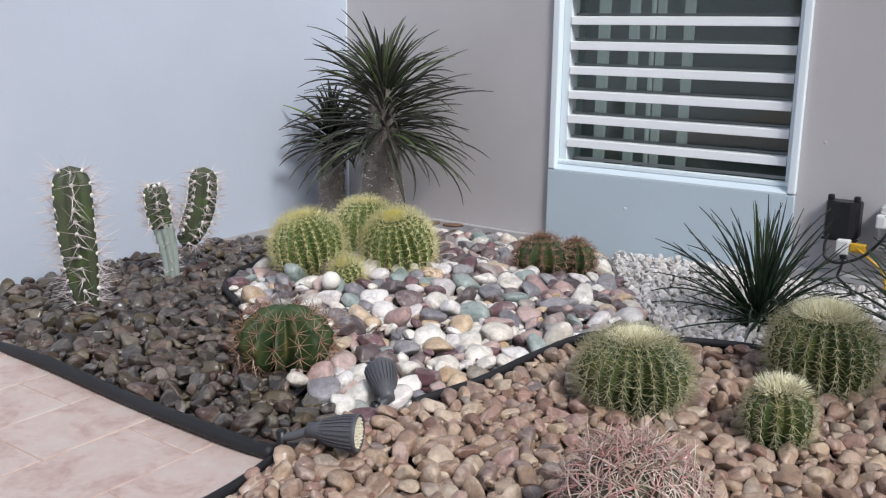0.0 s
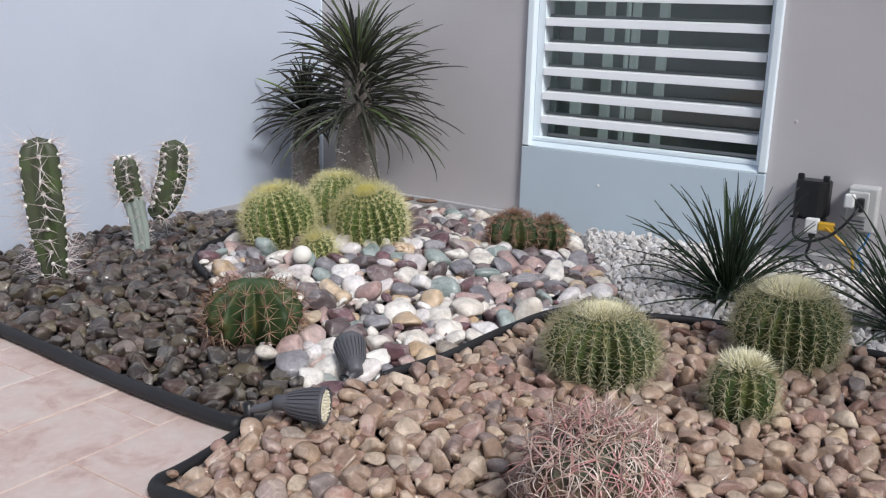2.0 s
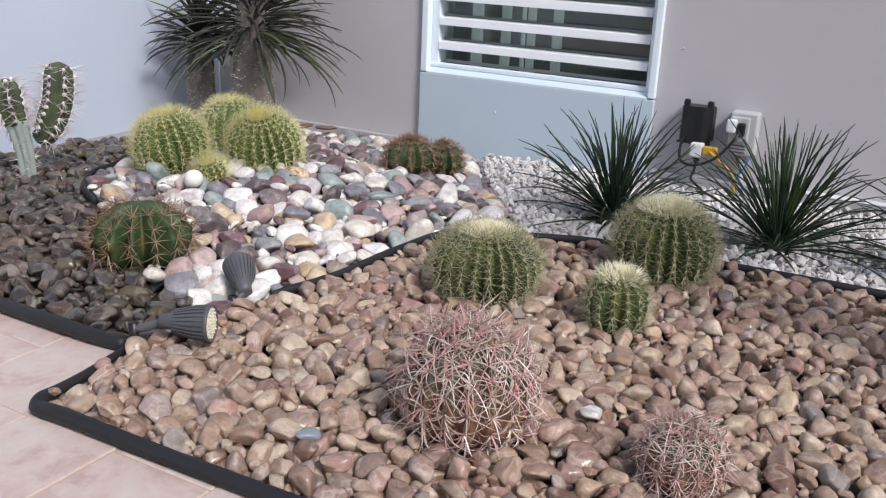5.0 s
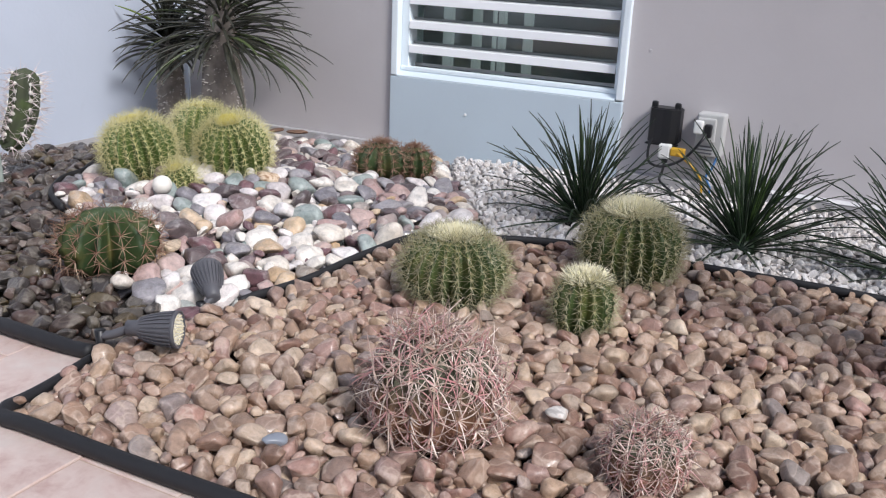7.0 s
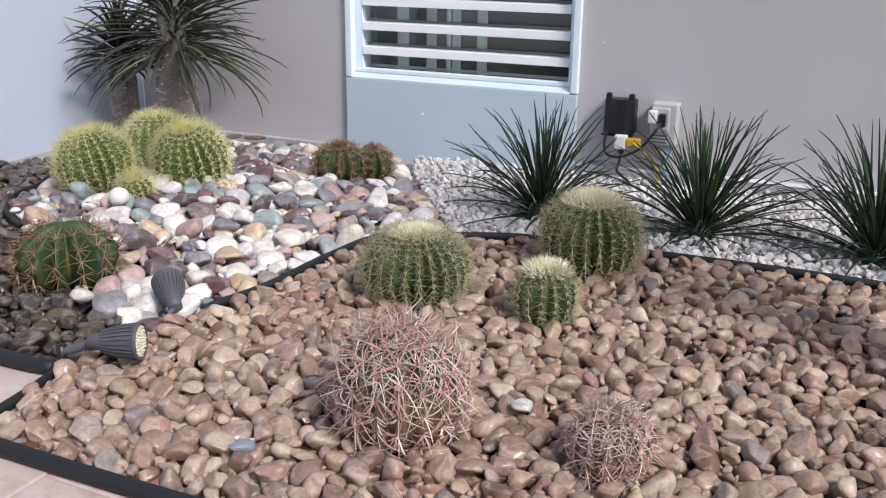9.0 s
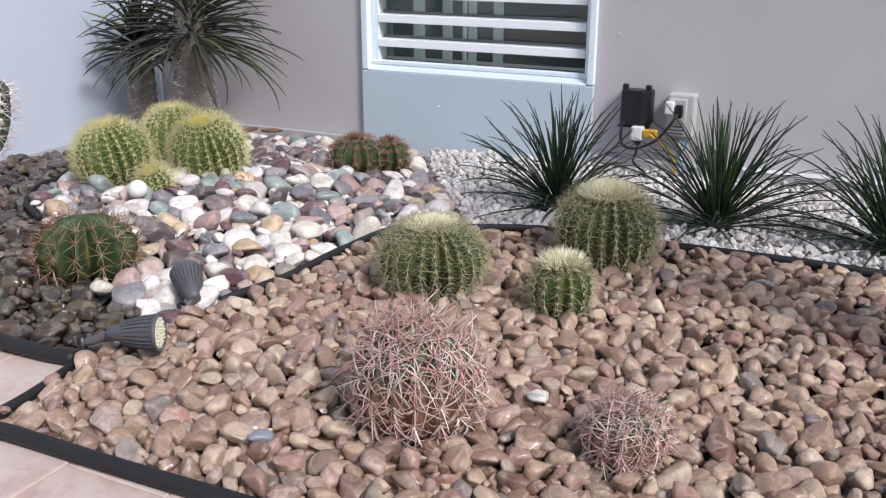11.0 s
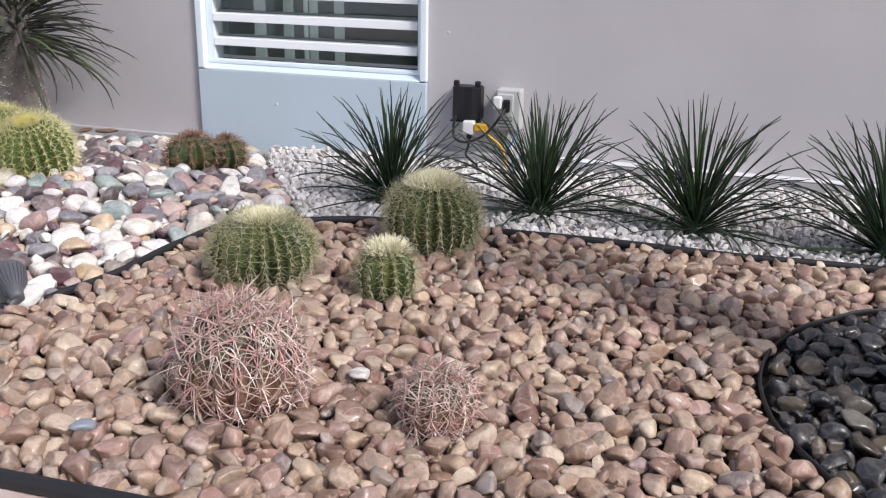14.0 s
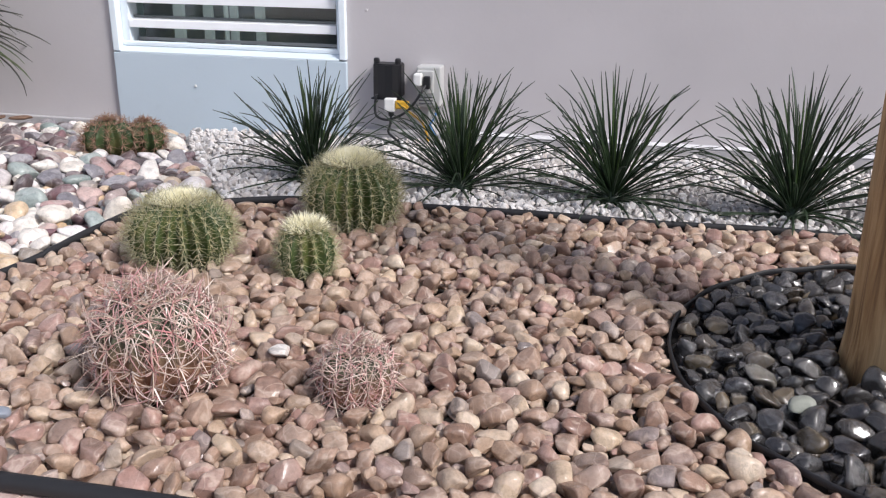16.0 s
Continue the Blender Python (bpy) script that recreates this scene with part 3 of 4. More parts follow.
# ---- cacti ----
def barrel(name, place, r, h, ribs, depth, skin, sp_mat, crown_mat, label, group, areoles=13, per=9, length=0.034, thick=0.001,
           curve=0.0, segs=1, tilt=(0, 0), spin=0.0, crown=0.35, crown_n=700, crown_len=0.02, low=-0.62, high=0.86, central=0.0, lift=0.95, squash=1.0):
    """A ribbed globe cactus: body, the spines on its ribs and the woolly crown."""
    x, y, z = place
    top = thing(name, label, "cactus", Matrix.Translation((x, y, z)) @ pose(0, 0, 0, tilt[0], tilt[1], spin), group)
    lr = np.random.default_rng(int(1000 * (x + 5) + 77 * (y + 9)))
    phis = np.linspace(low * math.pi / 2, 0.985 * math.pi / 2, 26)
    c0 = -math.sin(phis[0])
    zs = h * (np.sin(phis) + c0) / (1 + c0)

    def rad(p):
        return r * np.maximum(np.cos(p), 0.0) ** (0.62 * squash)

    prof = list(zip(rad(phis), zs))
    n = ribs * 8

    def wave(th, i):
        u = np.abs(np.sin(ribs * th / 2))  # 0 on a rib, 1 in the furrow
        fade = min(1.0, rad(phis[i]) / (0.28 * r))
        swell = 0.035 * np.cos((phis[i] - phis[0]) * areoles * 2.1) * (1 - u)
        return 1 - depth * fade * u ** 1.1 + swell * (segs > 1) + 0.01 * np.sin(3 * th + i * 0.5)

    V, F = lathe(prof, n, wave)
    part("body", mesh_of("body", V, F, skin), top)
    B, D, L, K = [], [], [], []
    for k in range(ribs):
        a = 2 * math.pi * k / ribs
        for p in np.linspace(low * 0.9 * math.pi / 2, high * math.pi / 2, areoles) + lr.uniform(-0.02, 0.02, areoles):
            rr, zz = float(rad(p)), h * (math.sin(p) + c0) / (1 + c0)
            out = np.array([math.cos(a) * math.cos(p), math.sin(a) * math.cos(p), math.sin(p) * r / h * 1.6])
            out /= np.linalg.norm(out)
            t1 = np.array([-math.sin(a), math.cos(a), 0])
            t2 = np.cross(out, t1)
            foot = np.array([rr * math.cos(a), rr * math.sin(a), zz]) + lr.normal(0, 0.02 * r, 3) * (segs > 1)
            for j in range(per):
                g = 2 * math.pi * (j + lr.uniform(-0.3, 0.3)) / per
                d = lift * lr.uniform(0.6, 1.5) * out + math.cos(g) * t1 + math.sin(g) * t2
                B.append(foot), D.append(d), L.append(length * lr.uniform(0.65, 1.15))
                K.append(curve * (out * lr.uniform(-0.75, -0.15) + t2 * lr.uniform(-0.3, 0.3) + lr.normal(0, 0.13, 3)))
            if central and lr.random() < (1.0 if segs < 4 else 0.55):
                B.append(foot), D.append(out + 0.35 * t2 * lr.uniform(-1, 0.3) + 0.15 * t1 * lr.normal()), L.append(central * lr.uniform(0.8, 1.2)), K.append(curve * (-0.45 * np.array([0, 0, 1]) * lr.uniform(0, 1)))
    V, F = spines(B, D, np.array(L), thick * lr.uniform(0.8, 1.3, len(B)), K, segs)
    tagged(part("spine_coat", mesh_of("spine_coat", V, F, sp_mat, False), top), kind="stuff")
    if crown_n:
        q = crown * r * lr.uniform(0, 1, crown_n) ** 0.95
        a = lr.uniform(0, 2 * math.pi, crown_n)
        cp = np.minimum(1, (q / r) ** (1 / (0.62 * squash)))
        zz = h * (np.sqrt(1 - cp * cp) + c0) / (1 + c0) - 0.002
        B = np.stack([q * np.cos(a), q * np.sin(a), zz], 1)
        D = np.stack([np.cos(a) * q / (crown * r) * 1.0, np.sin(a) * q / (crown * r) * 1.0, np.full(crown_n, 0.62)], 1) + lr.normal(0, 0.24, (crown_n, 3))
        V, F = spines(B, D, crown_len * lr.uniform(0.5, 1.1, crown_n), thick * 2.0, np.zeros((crown_n, 3)), 1)
        part("crown", mesh_of("crown", V, F, crown_mat, False), top)
    return top


gold = dict(skin=M_GOLDSKIN, sp_mat=M_GOLDSPINE, crown_mat=M_GOLDWOOL, group="golden barrel cacti", per=8, length=0.044, thick=0.001, areoles=13, lift=0.95, high=0.8, squash=1.5)
barrel("barrel_cactus", (0.043, -1.03, 0.028), 0.116, 0.208, 22, 0.3, label="round golden barrel cactus with yellow crown among mixed pebbles", tilt=(15, 3), crown_n=1900, crown=0.3, crown_len=0.015, **gold)
barrel("barrel_cactus", (-0.19, -1.205, 0.03), 0.115, 0.192, 22, 0.3, label="golden barrel cactus leaning to one side beside its cluster", tilt=(2, -12), spin=20, crown_n=1300, crown=0.32, crown_len=0.015, **gold)
barrel("barrel_cactus", (-0.223, -0.908, 0.02), 0.110, 0.197, 21, 0.3, label="golden barrel cactus at the back of the cluster", tilt=(-9, 2), spin=40, crown_n=600, crown_len=0.014, **gold)
barrel("barrel_cactus", (0.035, -1.283, 0.045), 0.047, 0.074, 13, 0.26, label="small golden barrel cactus before the larger ones", tilt=(20, 0), crown_n=700, crown=0.4, crown_len=0.010, **{**gold, "length": 0.042, "thick": 0.0011, "areoles": 7, "high": 0.76})
pale = dict(skin=M_PALESKIN, sp_mat=M_PALESPINE, crown_mat=M_PALEWOOL, group="cream-spined barrel cacti", per=9, thick=0.00085, lift=0.9)
barrel("barrel_cactus", (1.09, -1.515, -0.012), 0.124, 0.168, 24, 0.3, label="broad barrel cactus with cream spines on tan pebbles", squash=1.62, crown=0.44, crown_n=1500, crown_len=0.024, areoles=13, length=0.042, high=0.74, **pale)
barrel("barrel_cactus", (1.408, -1.157, -0.012), 0.123, 0.200, 23, 0.3, label="tall barrel cactus with white crown on tan pebbles", squash=1.55, crown=0.52, crown_n=2300, crown_len=0.030, areoles=13, length=0.044, high=0.72, **pale)
barrel("barrel_cactus", (1.42, -1.538, -0.012), 0.067, 0.132, 14, 0.28, label="small barrel cactus with bright white crown spines", crown=0.6, crown_n=560, crown_len=0.034, areoles=10, length=0.034, low=-0.8, squash=1.2, high=0.76, **pale)
pink = dict(skin=M_PINKSKIN, sp_mat=M_PINKSPINE, crown_mat=M_STRAWSPINE, group="pink-spined barrel cacti", squash=1.15, segs=5, high=0.95)
barrel("fishhook_cactus", (1.358, -2.108, -0.01), 0.108, 0.185, 17, 0.2, label="large barrel cactus in tangled pink and grey spines", areoles=9, per=11, length=0.066, thick=0.00155, curve=1.5, crown=0.55, crown_n=260, crown_len=0.030, central=0.05, lift=0.85, **pink)
barrel("fishhook_cactus", (1.717, -2.07, -0.012), 0.062, 0.108, 13, 0.2, label="smaller barrel cactus in tangled pink-grey spines", areoles=9, per=11, length=0.044, thick=0.0011, curve=1.5, crown=0.55, crown_n=160, crown_len=0.024, central=0.038, lift=0.85, **pink)
fero = dict(skin=M_FEROSKIN, sp_mat=M_FEROSPINE, crown_mat=M_FEROSPINE, group="red-spined ribbed cacti", crown_n=0, squash=1.6)
barrel("ribbed_cactus", (0.305, -1.828, -0.005), 0.120, 0.155, 13, 0.5, label="squat green ribbed cactus with red-brown spines among pebbles", areoles=6, per=8, length=0.048, thick=0.0011, curve=0.3, segs=3, central=0.044, lift=0.75, high=0.58, **fero)
barrel("ribbed_cactus", (0.318, -0.585, -0.02), 0.092, 0.122, 12, 0.36, label="low ribbed cactus with brown spines near the wall", areoles=7, per=10, length=0.040, thick=0.0013, curve=0.2, segs=2, central=0.034, lift=0.75, high=0.92, **fero)
barrel("ribbed_cactus", (0.405, -0.495, -0.025), 0.068, 0.108, 11, 0.36, label="small ribbed cactus with brown spines beside its twin", areoles=6, per=10, length=0.036, thick=0.0013, curve=0.2, segs=2, central=0.032, lift=0.75, high=0.92, **fero)


bm = bmesh.new()
bmesh.ops.create_icosphere(bm, subdivisions=1, radius=0.0068)
TUFT = bm_mesh("wool_tuft", bm, M_WOOL, True)


def column(path, radii, ribs, skin, top, name, step, spine_len, wool=True, depth=0.28, start=0.1, per=9, turn=0.57):
    """A ribbed stem along a path, with tufts and spines along its ribs."""
    p = smooth_path(path, 12)
    rad = np.interp(np.linspace(0, 1, len(p)), np.linspace(0, 1, len(radii)), radii)
    run = np.concatenate([[0], np.cumsum(np.linalg.norm(np.diff(p, axis=0), axis=1))])
    if wool:  # a rounded tip
        rad = rad * np.sqrt(np.maximum(0.004, 1 - np.maximum(0, (run - run[-1] + rad[-1]) / rad[-1]) ** 2))
    V, F = sweep(p, rad, ribs * 8, lambda th: 1 - depth * (1 - np.abs(np.cos(ribs * (th - turn) / 2)) ** 0.9))
    body = part(name, mesh_of(name, V, F, skin), top)
    lr = np.random.default_rng(len(p) + ribs)
    B, D, L, T = [], [], [], []
    tan = np.gradient(p, axis=0)
    tan /= np.linalg.norm(tan, axis=1)[:, None]
    cum = np.concatenate([[0], np.cumsum(np.linalg.norm(np.diff(p, axis=0), axis=1))])
    for s in np.arange(start * cum[-1], cum[-1] * 0.985, step):
        c = np.array([np.interp(s, cum, p[:, k]) for k in range(3)])
        t = np.array([np.interp(s, cum, tan[:, k]) for k in range(3)])
        r = float(np.interp(s, cum, rad))
        ref = np.array([0.0, 1, 0]) if abs(tan[0][2]) >= 0.8 else np.array([0.0, 0, 1])
        u = np.cross(t, ref)
        u /= np.linalg.norm(u)
        w = np.cross(u, t)
        for k in range(ribs):
            a = 2 * math.pi * k / ribs + turn
            out = math.cos(a) * u + math.sin(a) * w
            f = c + out * r
            T.append(f)
            for j in range(per):
                B.append(f), D.append(out * lr.uniform(0.5, 1.6) + np.cross(out, t) * lr.normal(0, 0.8) + t * lr.normal(0.1, 0.6)), L.append(spine_len * lr.uniform(0.4, 1.25))
    V, F = spines(B, D, np.array(L), 0.0013, np.zeros((len(B), 3)), 1)
    tagged(part("spine_coat", mesh_of("spine_coat", V, F, M_COLSPINE, False), body), kind="stuff")
    if wool:
        for f in T:
            part("wool_tuft", TUFT, body, "", Matrix.Translation(f) @ Matrix.Scale(lr.uniform(0.7, 1.2), 4))
    return body


c1 = thing("column_cactus", "upright green column cactus with white tufts and spines", "cactus", pose(-0.588, -1.783, -0.05), "column cacti")
column([(0, 0, 0), (-0.004, -0.003, 0.08), (-0.01, -0.008, 0.2), (-0.014, -0.012, 0.34), (-0.016, -0.012, 0.455)], [0.030, 0.045, 0.058, 0.062, 0.059], 6, M_COLSKIN, c1, "body", 0.036, 0.082, per=9)
c2 = thing("column_cactus", "forked column cactus, grey stem with two green heads", "cactus", pose(-0.67, -1.40, -0.045), "column cacti")
column([(0, 0, 0), (-0.004, -0.004, 0.1), (-0.018, -0.015, 0.2)], [0.028, 0.030, 0.034, 0.038], 6, M_COLGREY, c2, "stem", 0.03, 0.03, False, 0.3, per=4)
column([(-0.018, -0.015, 0.19), (-0.028, -0.022, 0.25), (-0.034, -0.028, 0.34)], [0.038, 0.045, 0.044], 6, M_COLSKIN, c2, "head", 0.026, 0.055, per=11)
column([(0.022, 0.022, 0.145), (0.045, 0.042, 0.16), (0.066, 0.06, 0.21), (0.082, 0.076, 0.28), (0.091, 0.085, 0.395)], [0.02, 0.042, 0.048, 0.048, 0.045], 6, M_COLSKIN, c2, "arm", 0.026, 0.055, per=11)


# ---- leafy plants ----
def strap(length, width, droop, fold=0.25, segs=9, mat=None, thick=0.0016):
    """A leaf that rises along +x from the origin and arches down, folded along its middle."""
    V, F = [], []
    ang, x, z = 0.0, 0.0, 0.0
    for i in range(segs + 1):
        t = i / segs
        w = width * min(1, 0.55 + 2 * t) * (1 - t ** 3) ** 0.7 + 0.0006
        c, s = math.cos(ang), math.sin(ang)
        up = np.array([-s, 0, c])
        mid = np.array([x, 0, z])
        for side in (-1, 0, 1):
            V.append(mid + np.array([0, side * w / 2, 0]) + up * (fold * w * 0.5 * abs(side)))
        V.append(mid - up * (thick + 0.18 * w))
        ang -= droop / segs * (0.35 + 1.3 * t)
        x += math.cos(ang) * length / segs
        z += math.sin(ang) * length / segs
    for i in range(segs):
        a, b = i * 4, (i + 1) * 4
        F += [[a, a + 1, b + 1, b], [a + 1, a + 2, b + 2, b + 1], [a + 2, a + 3, b + 3, b + 2], [a + 3, a, b, b + 3]]
    return mesh_of("leaf", np.array(V), F, mat)


def leafy(top, meshes, count, spread, foot, seed, wall=None, size=(0.75, 1.1), jitter=9, base_r=0.01):
    """Leaves round a growing point; spread gives the rise in degrees from the outer to the inner ones."""
    lr = random.Random(seed)
    base = top.matrix_world.translation
    made = 0
    for i in range(count * 3):
        if made >= count:
            break
        f = (made + lr.random()) / count
        rise = spread[0] + (spread[1] - spread[0]) * f ** spread[2] + lr.uniform(-jitter, jitter)
        az = (i * 137.5 + lr.uniform(-25, 25)) % 360
        k = lr.uniform(*size) * (spread[3] if f > 0.85 else 1)
        me = meshes[lr.randrange(len(meshes))]
        if wall and wall(base.x + foot[0] + math.cos(radians(az)) * 0.9 * k * me["reach"], base.y + foot[1] + math.sin(radians(az)) * 0.9 * k * me["reach"], rise):
            continue
        m = Matrix.Translation((foot[0] + base_r * math.cos(radians(az)) * (1 - f), foot[1] + base_r * math.sin(radians(az)) * (1 - f), foot[2] + foot[3] * (f - 0.5))) @ pose(0, 0, 0, lr.uniform(-25, 25), -rise, az) @ Matrix.Scale(k, 4)
        part("leaf", me, top, "", m)
        made += 1


def leaf_set(specs):
    out = []
    for length, width, droop, mat in specs:
        me = strap(length, width, droop, 0.25, 9, mat)
        me["reach"] = length
        out.append(me)
    return out


# spiky rosettes along the wall
ROSETTE = leaf_set([(0.34, 0.0078, 0.45, M_AGAVE), (0.355, 0.0072, 0.6, M_AGAVE), (0.32, 0.0078, 0.05, M_AGAVE), (0.345, 0.0074, 0.75, M_AGAVE), (0.34, 0.0072, 0.2, M_AGAVE), (0.30, 0.0074, 1.0, M_AGAVE)])
INNER = leaf_set([(0.31, 0.0066, 0.15, M_AGAVE2), (0.33, 0.0064, -0.1, M_AGAVE), (0.335, 0.0062, 0.4, M_AGAVE)])
bm = bmesh.new()
bmesh.ops.create_icosphere(bm, subdivisions=3, radius=0.034, matrix=Matrix.Diagonal((1, 1, 1.1, 1)))
HEART = bm_mesh("heart", bm, M_AGAVE, True)
for i, (x, y, k) in enumerate(((1.118, -0.70, 1.0), (1.605, -0.69, 1.02), (2.075, -0.715, 1.05), (2.59, -0.75, 1.08), (3.08, -0.74, 1.04))):
    z = level(x, y) - 0.005
    ag = thing("spiky_rosette_plant", "dark green needle-leaved rosette in white gravel by the wall", "plant", pose(x, y, z, 0, 0, 67 * i) @ Matrix.Scale(k, 4), "rosette plants along the wall")
    part("heart", HEART, ag, "", pose(0, 0, 0.012))
    leafy(ag, ROSETTE, 128, (-6, 80, 0.75, 1.0), (0, 0, 0.03, 0.03), 11 + i, base_r=0.032)
    leafy(ag, INNER, 32, (60, 90, 1.0, 0.95), (0, 0, 0.045, 0.0), 31 + i, base_r=0.03)

# thorny-stemmed palms in the corner
PALM = leaf_set([(0.39, 0.0155, 0.65, M_PACHY), (0.42, 0.0145, 0.9, M_PACHY), (0.365, 0.0165, 0.5, M_PACHY), (0.36, 0.015, 1.25, M_PACHY), (0.29, 0.0165, 0.4, M_PACHY), (0.33, 0.015, 0.9, M_PACHY2)])
YOUNG = leaf_set([(0.30, 0.014, 0.5, M_PACHY2), (0.24, 0.012, 0.3, M_PACHY2), (0.33, 0.016, 0.8, M_PACHY)])
SHORT = leaf_set([(0.24, 0.023, 0.7, M_PACHY), (0.26, 0.021, 1.0, M_PACHY), (0.22, 0.024, 0.5, M_PACHY)])


def trunk(top, pts, radii, seed):
    p = smooth_path(pts, 7)
    rad = np.interp(np.linspace(0, 1, len(p)), np.linspace(0, 1, len(radii)), radii)
    lr = np.random.default_rng(seed)
    V, F = sweep(p, rad, 28, lambda th: 1 + 0.03 * np.sin(5 * th) + 0.02 * np.sin(11 * th + 1))
    V = V + lr.normal(0, 0.0012, V.shape)
    st = part("trunk", mesh_of("trunk", V, F, M_TRUNK), top, "stout grey thorny trunk")
    n = 620
    s = lr.uniform(0, len(p) - 1.01, n)
    i = s.astype(int)
    c = p[i] + (p[i + 1] - p[i]) * (s - i)[:, None]
    r = np.interp(s, np.arange(len(p)), rad)
    a = np.round(lr.uniform(0, 26, n)) / 26 * 2 * math.pi + s * 0.6
    d = np.stack([np.cos(a), np.sin(a), np.zeros(n)], 1)
    V, F = spines(c + d * r[:, None] * 0.97, d + lr.normal(0, 0.3, (n, 3)), lr.uniform(0.008, 0.018, n), 0.0034, np.zeros((n, 3)), 1)
    tagged(part("thorn_coat", mesh_of("thorn_coat", V, F, M_THORN, False), st), kind="stuff")


def near_wall(x, y, rise):
    if (x < -0.86 and y < -0.28 and rise < 22) or (x < -0.98 and y < -0.3 and rise < 50):
        return True
    if x < -0.92 and rise < 40:
        return True
    if y < -0.52 and -0.68 < x < -0.53 and -8 < rise < 30:  # the front of the stem has shed its leaves
        return True
    return (x < X_LEFT + 0.05 or y > Y_BACK - 0.05) and rise < 80


pa = thing("thorny_palm", "tall thorny-trunked palm with long arching dark leaves", "plant", pose(-0.622, -0.33, -0.06), "thorny palms in the corner")
trunk(pa, [(0.012, 0, 0), (0.01, 0, 0.2), (0.016, -0.01, 0.38), (0.03, -0.02, 0.63)], [0.098, 0.094, 0.085, 0.074, 0.064, 0.054], 3)
leafy(pa, PALM, 215, (-16, 62, 0.85, 0.9), (0.034, -0.018, 0.52, 0.25), 5, near_wall, (0.72, 1.16), 13, base_r=0.07)
leafy(pa, YOUNG, 55, (20, 85, 1.0, 1.0), (0.03, -0.02, 0.63, 0.03), 6, near_wall, (0.6, 1.05), 14, base_r=0.04)
def by_corner(x, y, rise):
    return (x < X_LEFT + 0.05 or y > Y_BACK - 0.05) and rise < 80


pb = thing("thorny_palm", "shorter thorny-trunked palm with broad dark leaves", "plant", pose(-0.93, -0.30, -0.06), "thorny palms in the corner")
trunk(pb, [(0, 0, 0), (0.0, 0, 0.12), (0.004, -0.005, 0.28), (0.01, -0.01, 0.40)], [0.062, 0.061, 0.058, 0.05, 0.03], 4)
leafy(pb, SHORT, 110, (-14, 80, 0.9, 0.9), (0.01, -0.01, 0.40, 0.12), 8, by_corner, (0.6, 1.0), 14, base_r=0.035)
part("leaf", strap(0.2, 0.02, 0.25, 0.25, 9, M_LIME), pb, "yellow-green leaf", pose(-0.02, -0.02, 0.46, 0, -28, 215))

# ---- spotlights ----
def spotlight(place, axis, label, foot):
    m = look(place, Vector(place) - Vector(axis))  # local +z along the beam
    sp = thing("spotlight", label, "garden light", Matrix.Identity(4), "garden spotlights")
    prof = [(0.009, -0.105), (0.0155, -0.103), (0.0165, -0.082), (0.021, -0.075), (0.0245, -0.062), (0.031, -0.032), (0.0342, -0.009), (0.037, -0.005), (0.0375, 0.0), (0.034, 0.001), (0.0325, -0.003)]
    V, F = lathe(prof, 40)
    part("housing", mesh_of("housing", V, F, M_METAL), sp, "dark grey ribbed metal housing", m)
    edge = [(0.0215, -0.076), (0.0275, -0.062), (0.0345, -0.032), (0.037, -0.008), (0.034, -0.008), (0.030, -0.032), (0.024, -0.06), (0.018, -0.074)]
    FV = [[x, s * 0.0014, z] for s in (-1, 1) for x, z in edge]
    FF = [[i, (i + 1) % 8, 8 + (i + 1) % 8, 8 + i] for i in range(8)] + [[7 - i for i in range(8)], [8 + i for i in range(8)]]
    fin = mesh_of("fin", FV, FF, M_METAL, False)
    for i in range(24):
        part("fin", fin, sp, "", m @ pose(0, 0, 0, 0, 0, i * 15))
    V, F = lathe([(0.0325, -0.004), (0.033, -0.0025), (0.02, -0.0022)], 32)
    part("lens", mesh_of("lens", V, F, M_WHITEPL), sp, "pale lens plate", m)
    bm = bmesh.new()
    for i in range(75):
        q = 0.0305 * math.sqrt((i + 0.5) / 75)
        a = i * 2.39996
        bmesh.ops.create_icosphere(bm, subdivisions=1, radius=0.0024, matrix=m @ Matrix.Translation((q * math.cos(a), q * math.sin(a), -0.0015)))
    part("led_cluster", bm_mesh("led_cluster", bm, M_LED, True), sp, "cluster of small yellowish lamps")
    back = m @ Vector((0, 0, -0.095))
    f = Vector((*foot, level(*foot) - 0.02))
    hinge = Vector((f.x, f.y, back.z - 0.02))
    V, F = sweep(smooth_path([back, back * 0.4 + hinge * 0.6 + Vector((0, 0, -0.004)), hinge], 4), 0.009, 10)
    part("bracket", mesh_of("bracket", V, F, M_METAL), sp)
    V, F = sweep([hinge + Vector((0, 0, 0.012)), hinge * 0.5 + f * 0.5, f - Vector((0, 0, 0.05))], [0.011, 0.009, 0.004], 8)
    part("stake", mesh_of("stake", V, F, M_BLACKPL), sp)
    return sp


spotlight((0.80, -2.121, 0.058), (0.91, 0.40, 0.03), "dark grey spotlight lying almost level on the pebbles", (0.655, -2.185))
spotlight((0.606, -1.822, 0.050), (-0.70, 0.60, 0.27), "dark grey spotlight tilted up beside the edging", (0.665, -1.91))

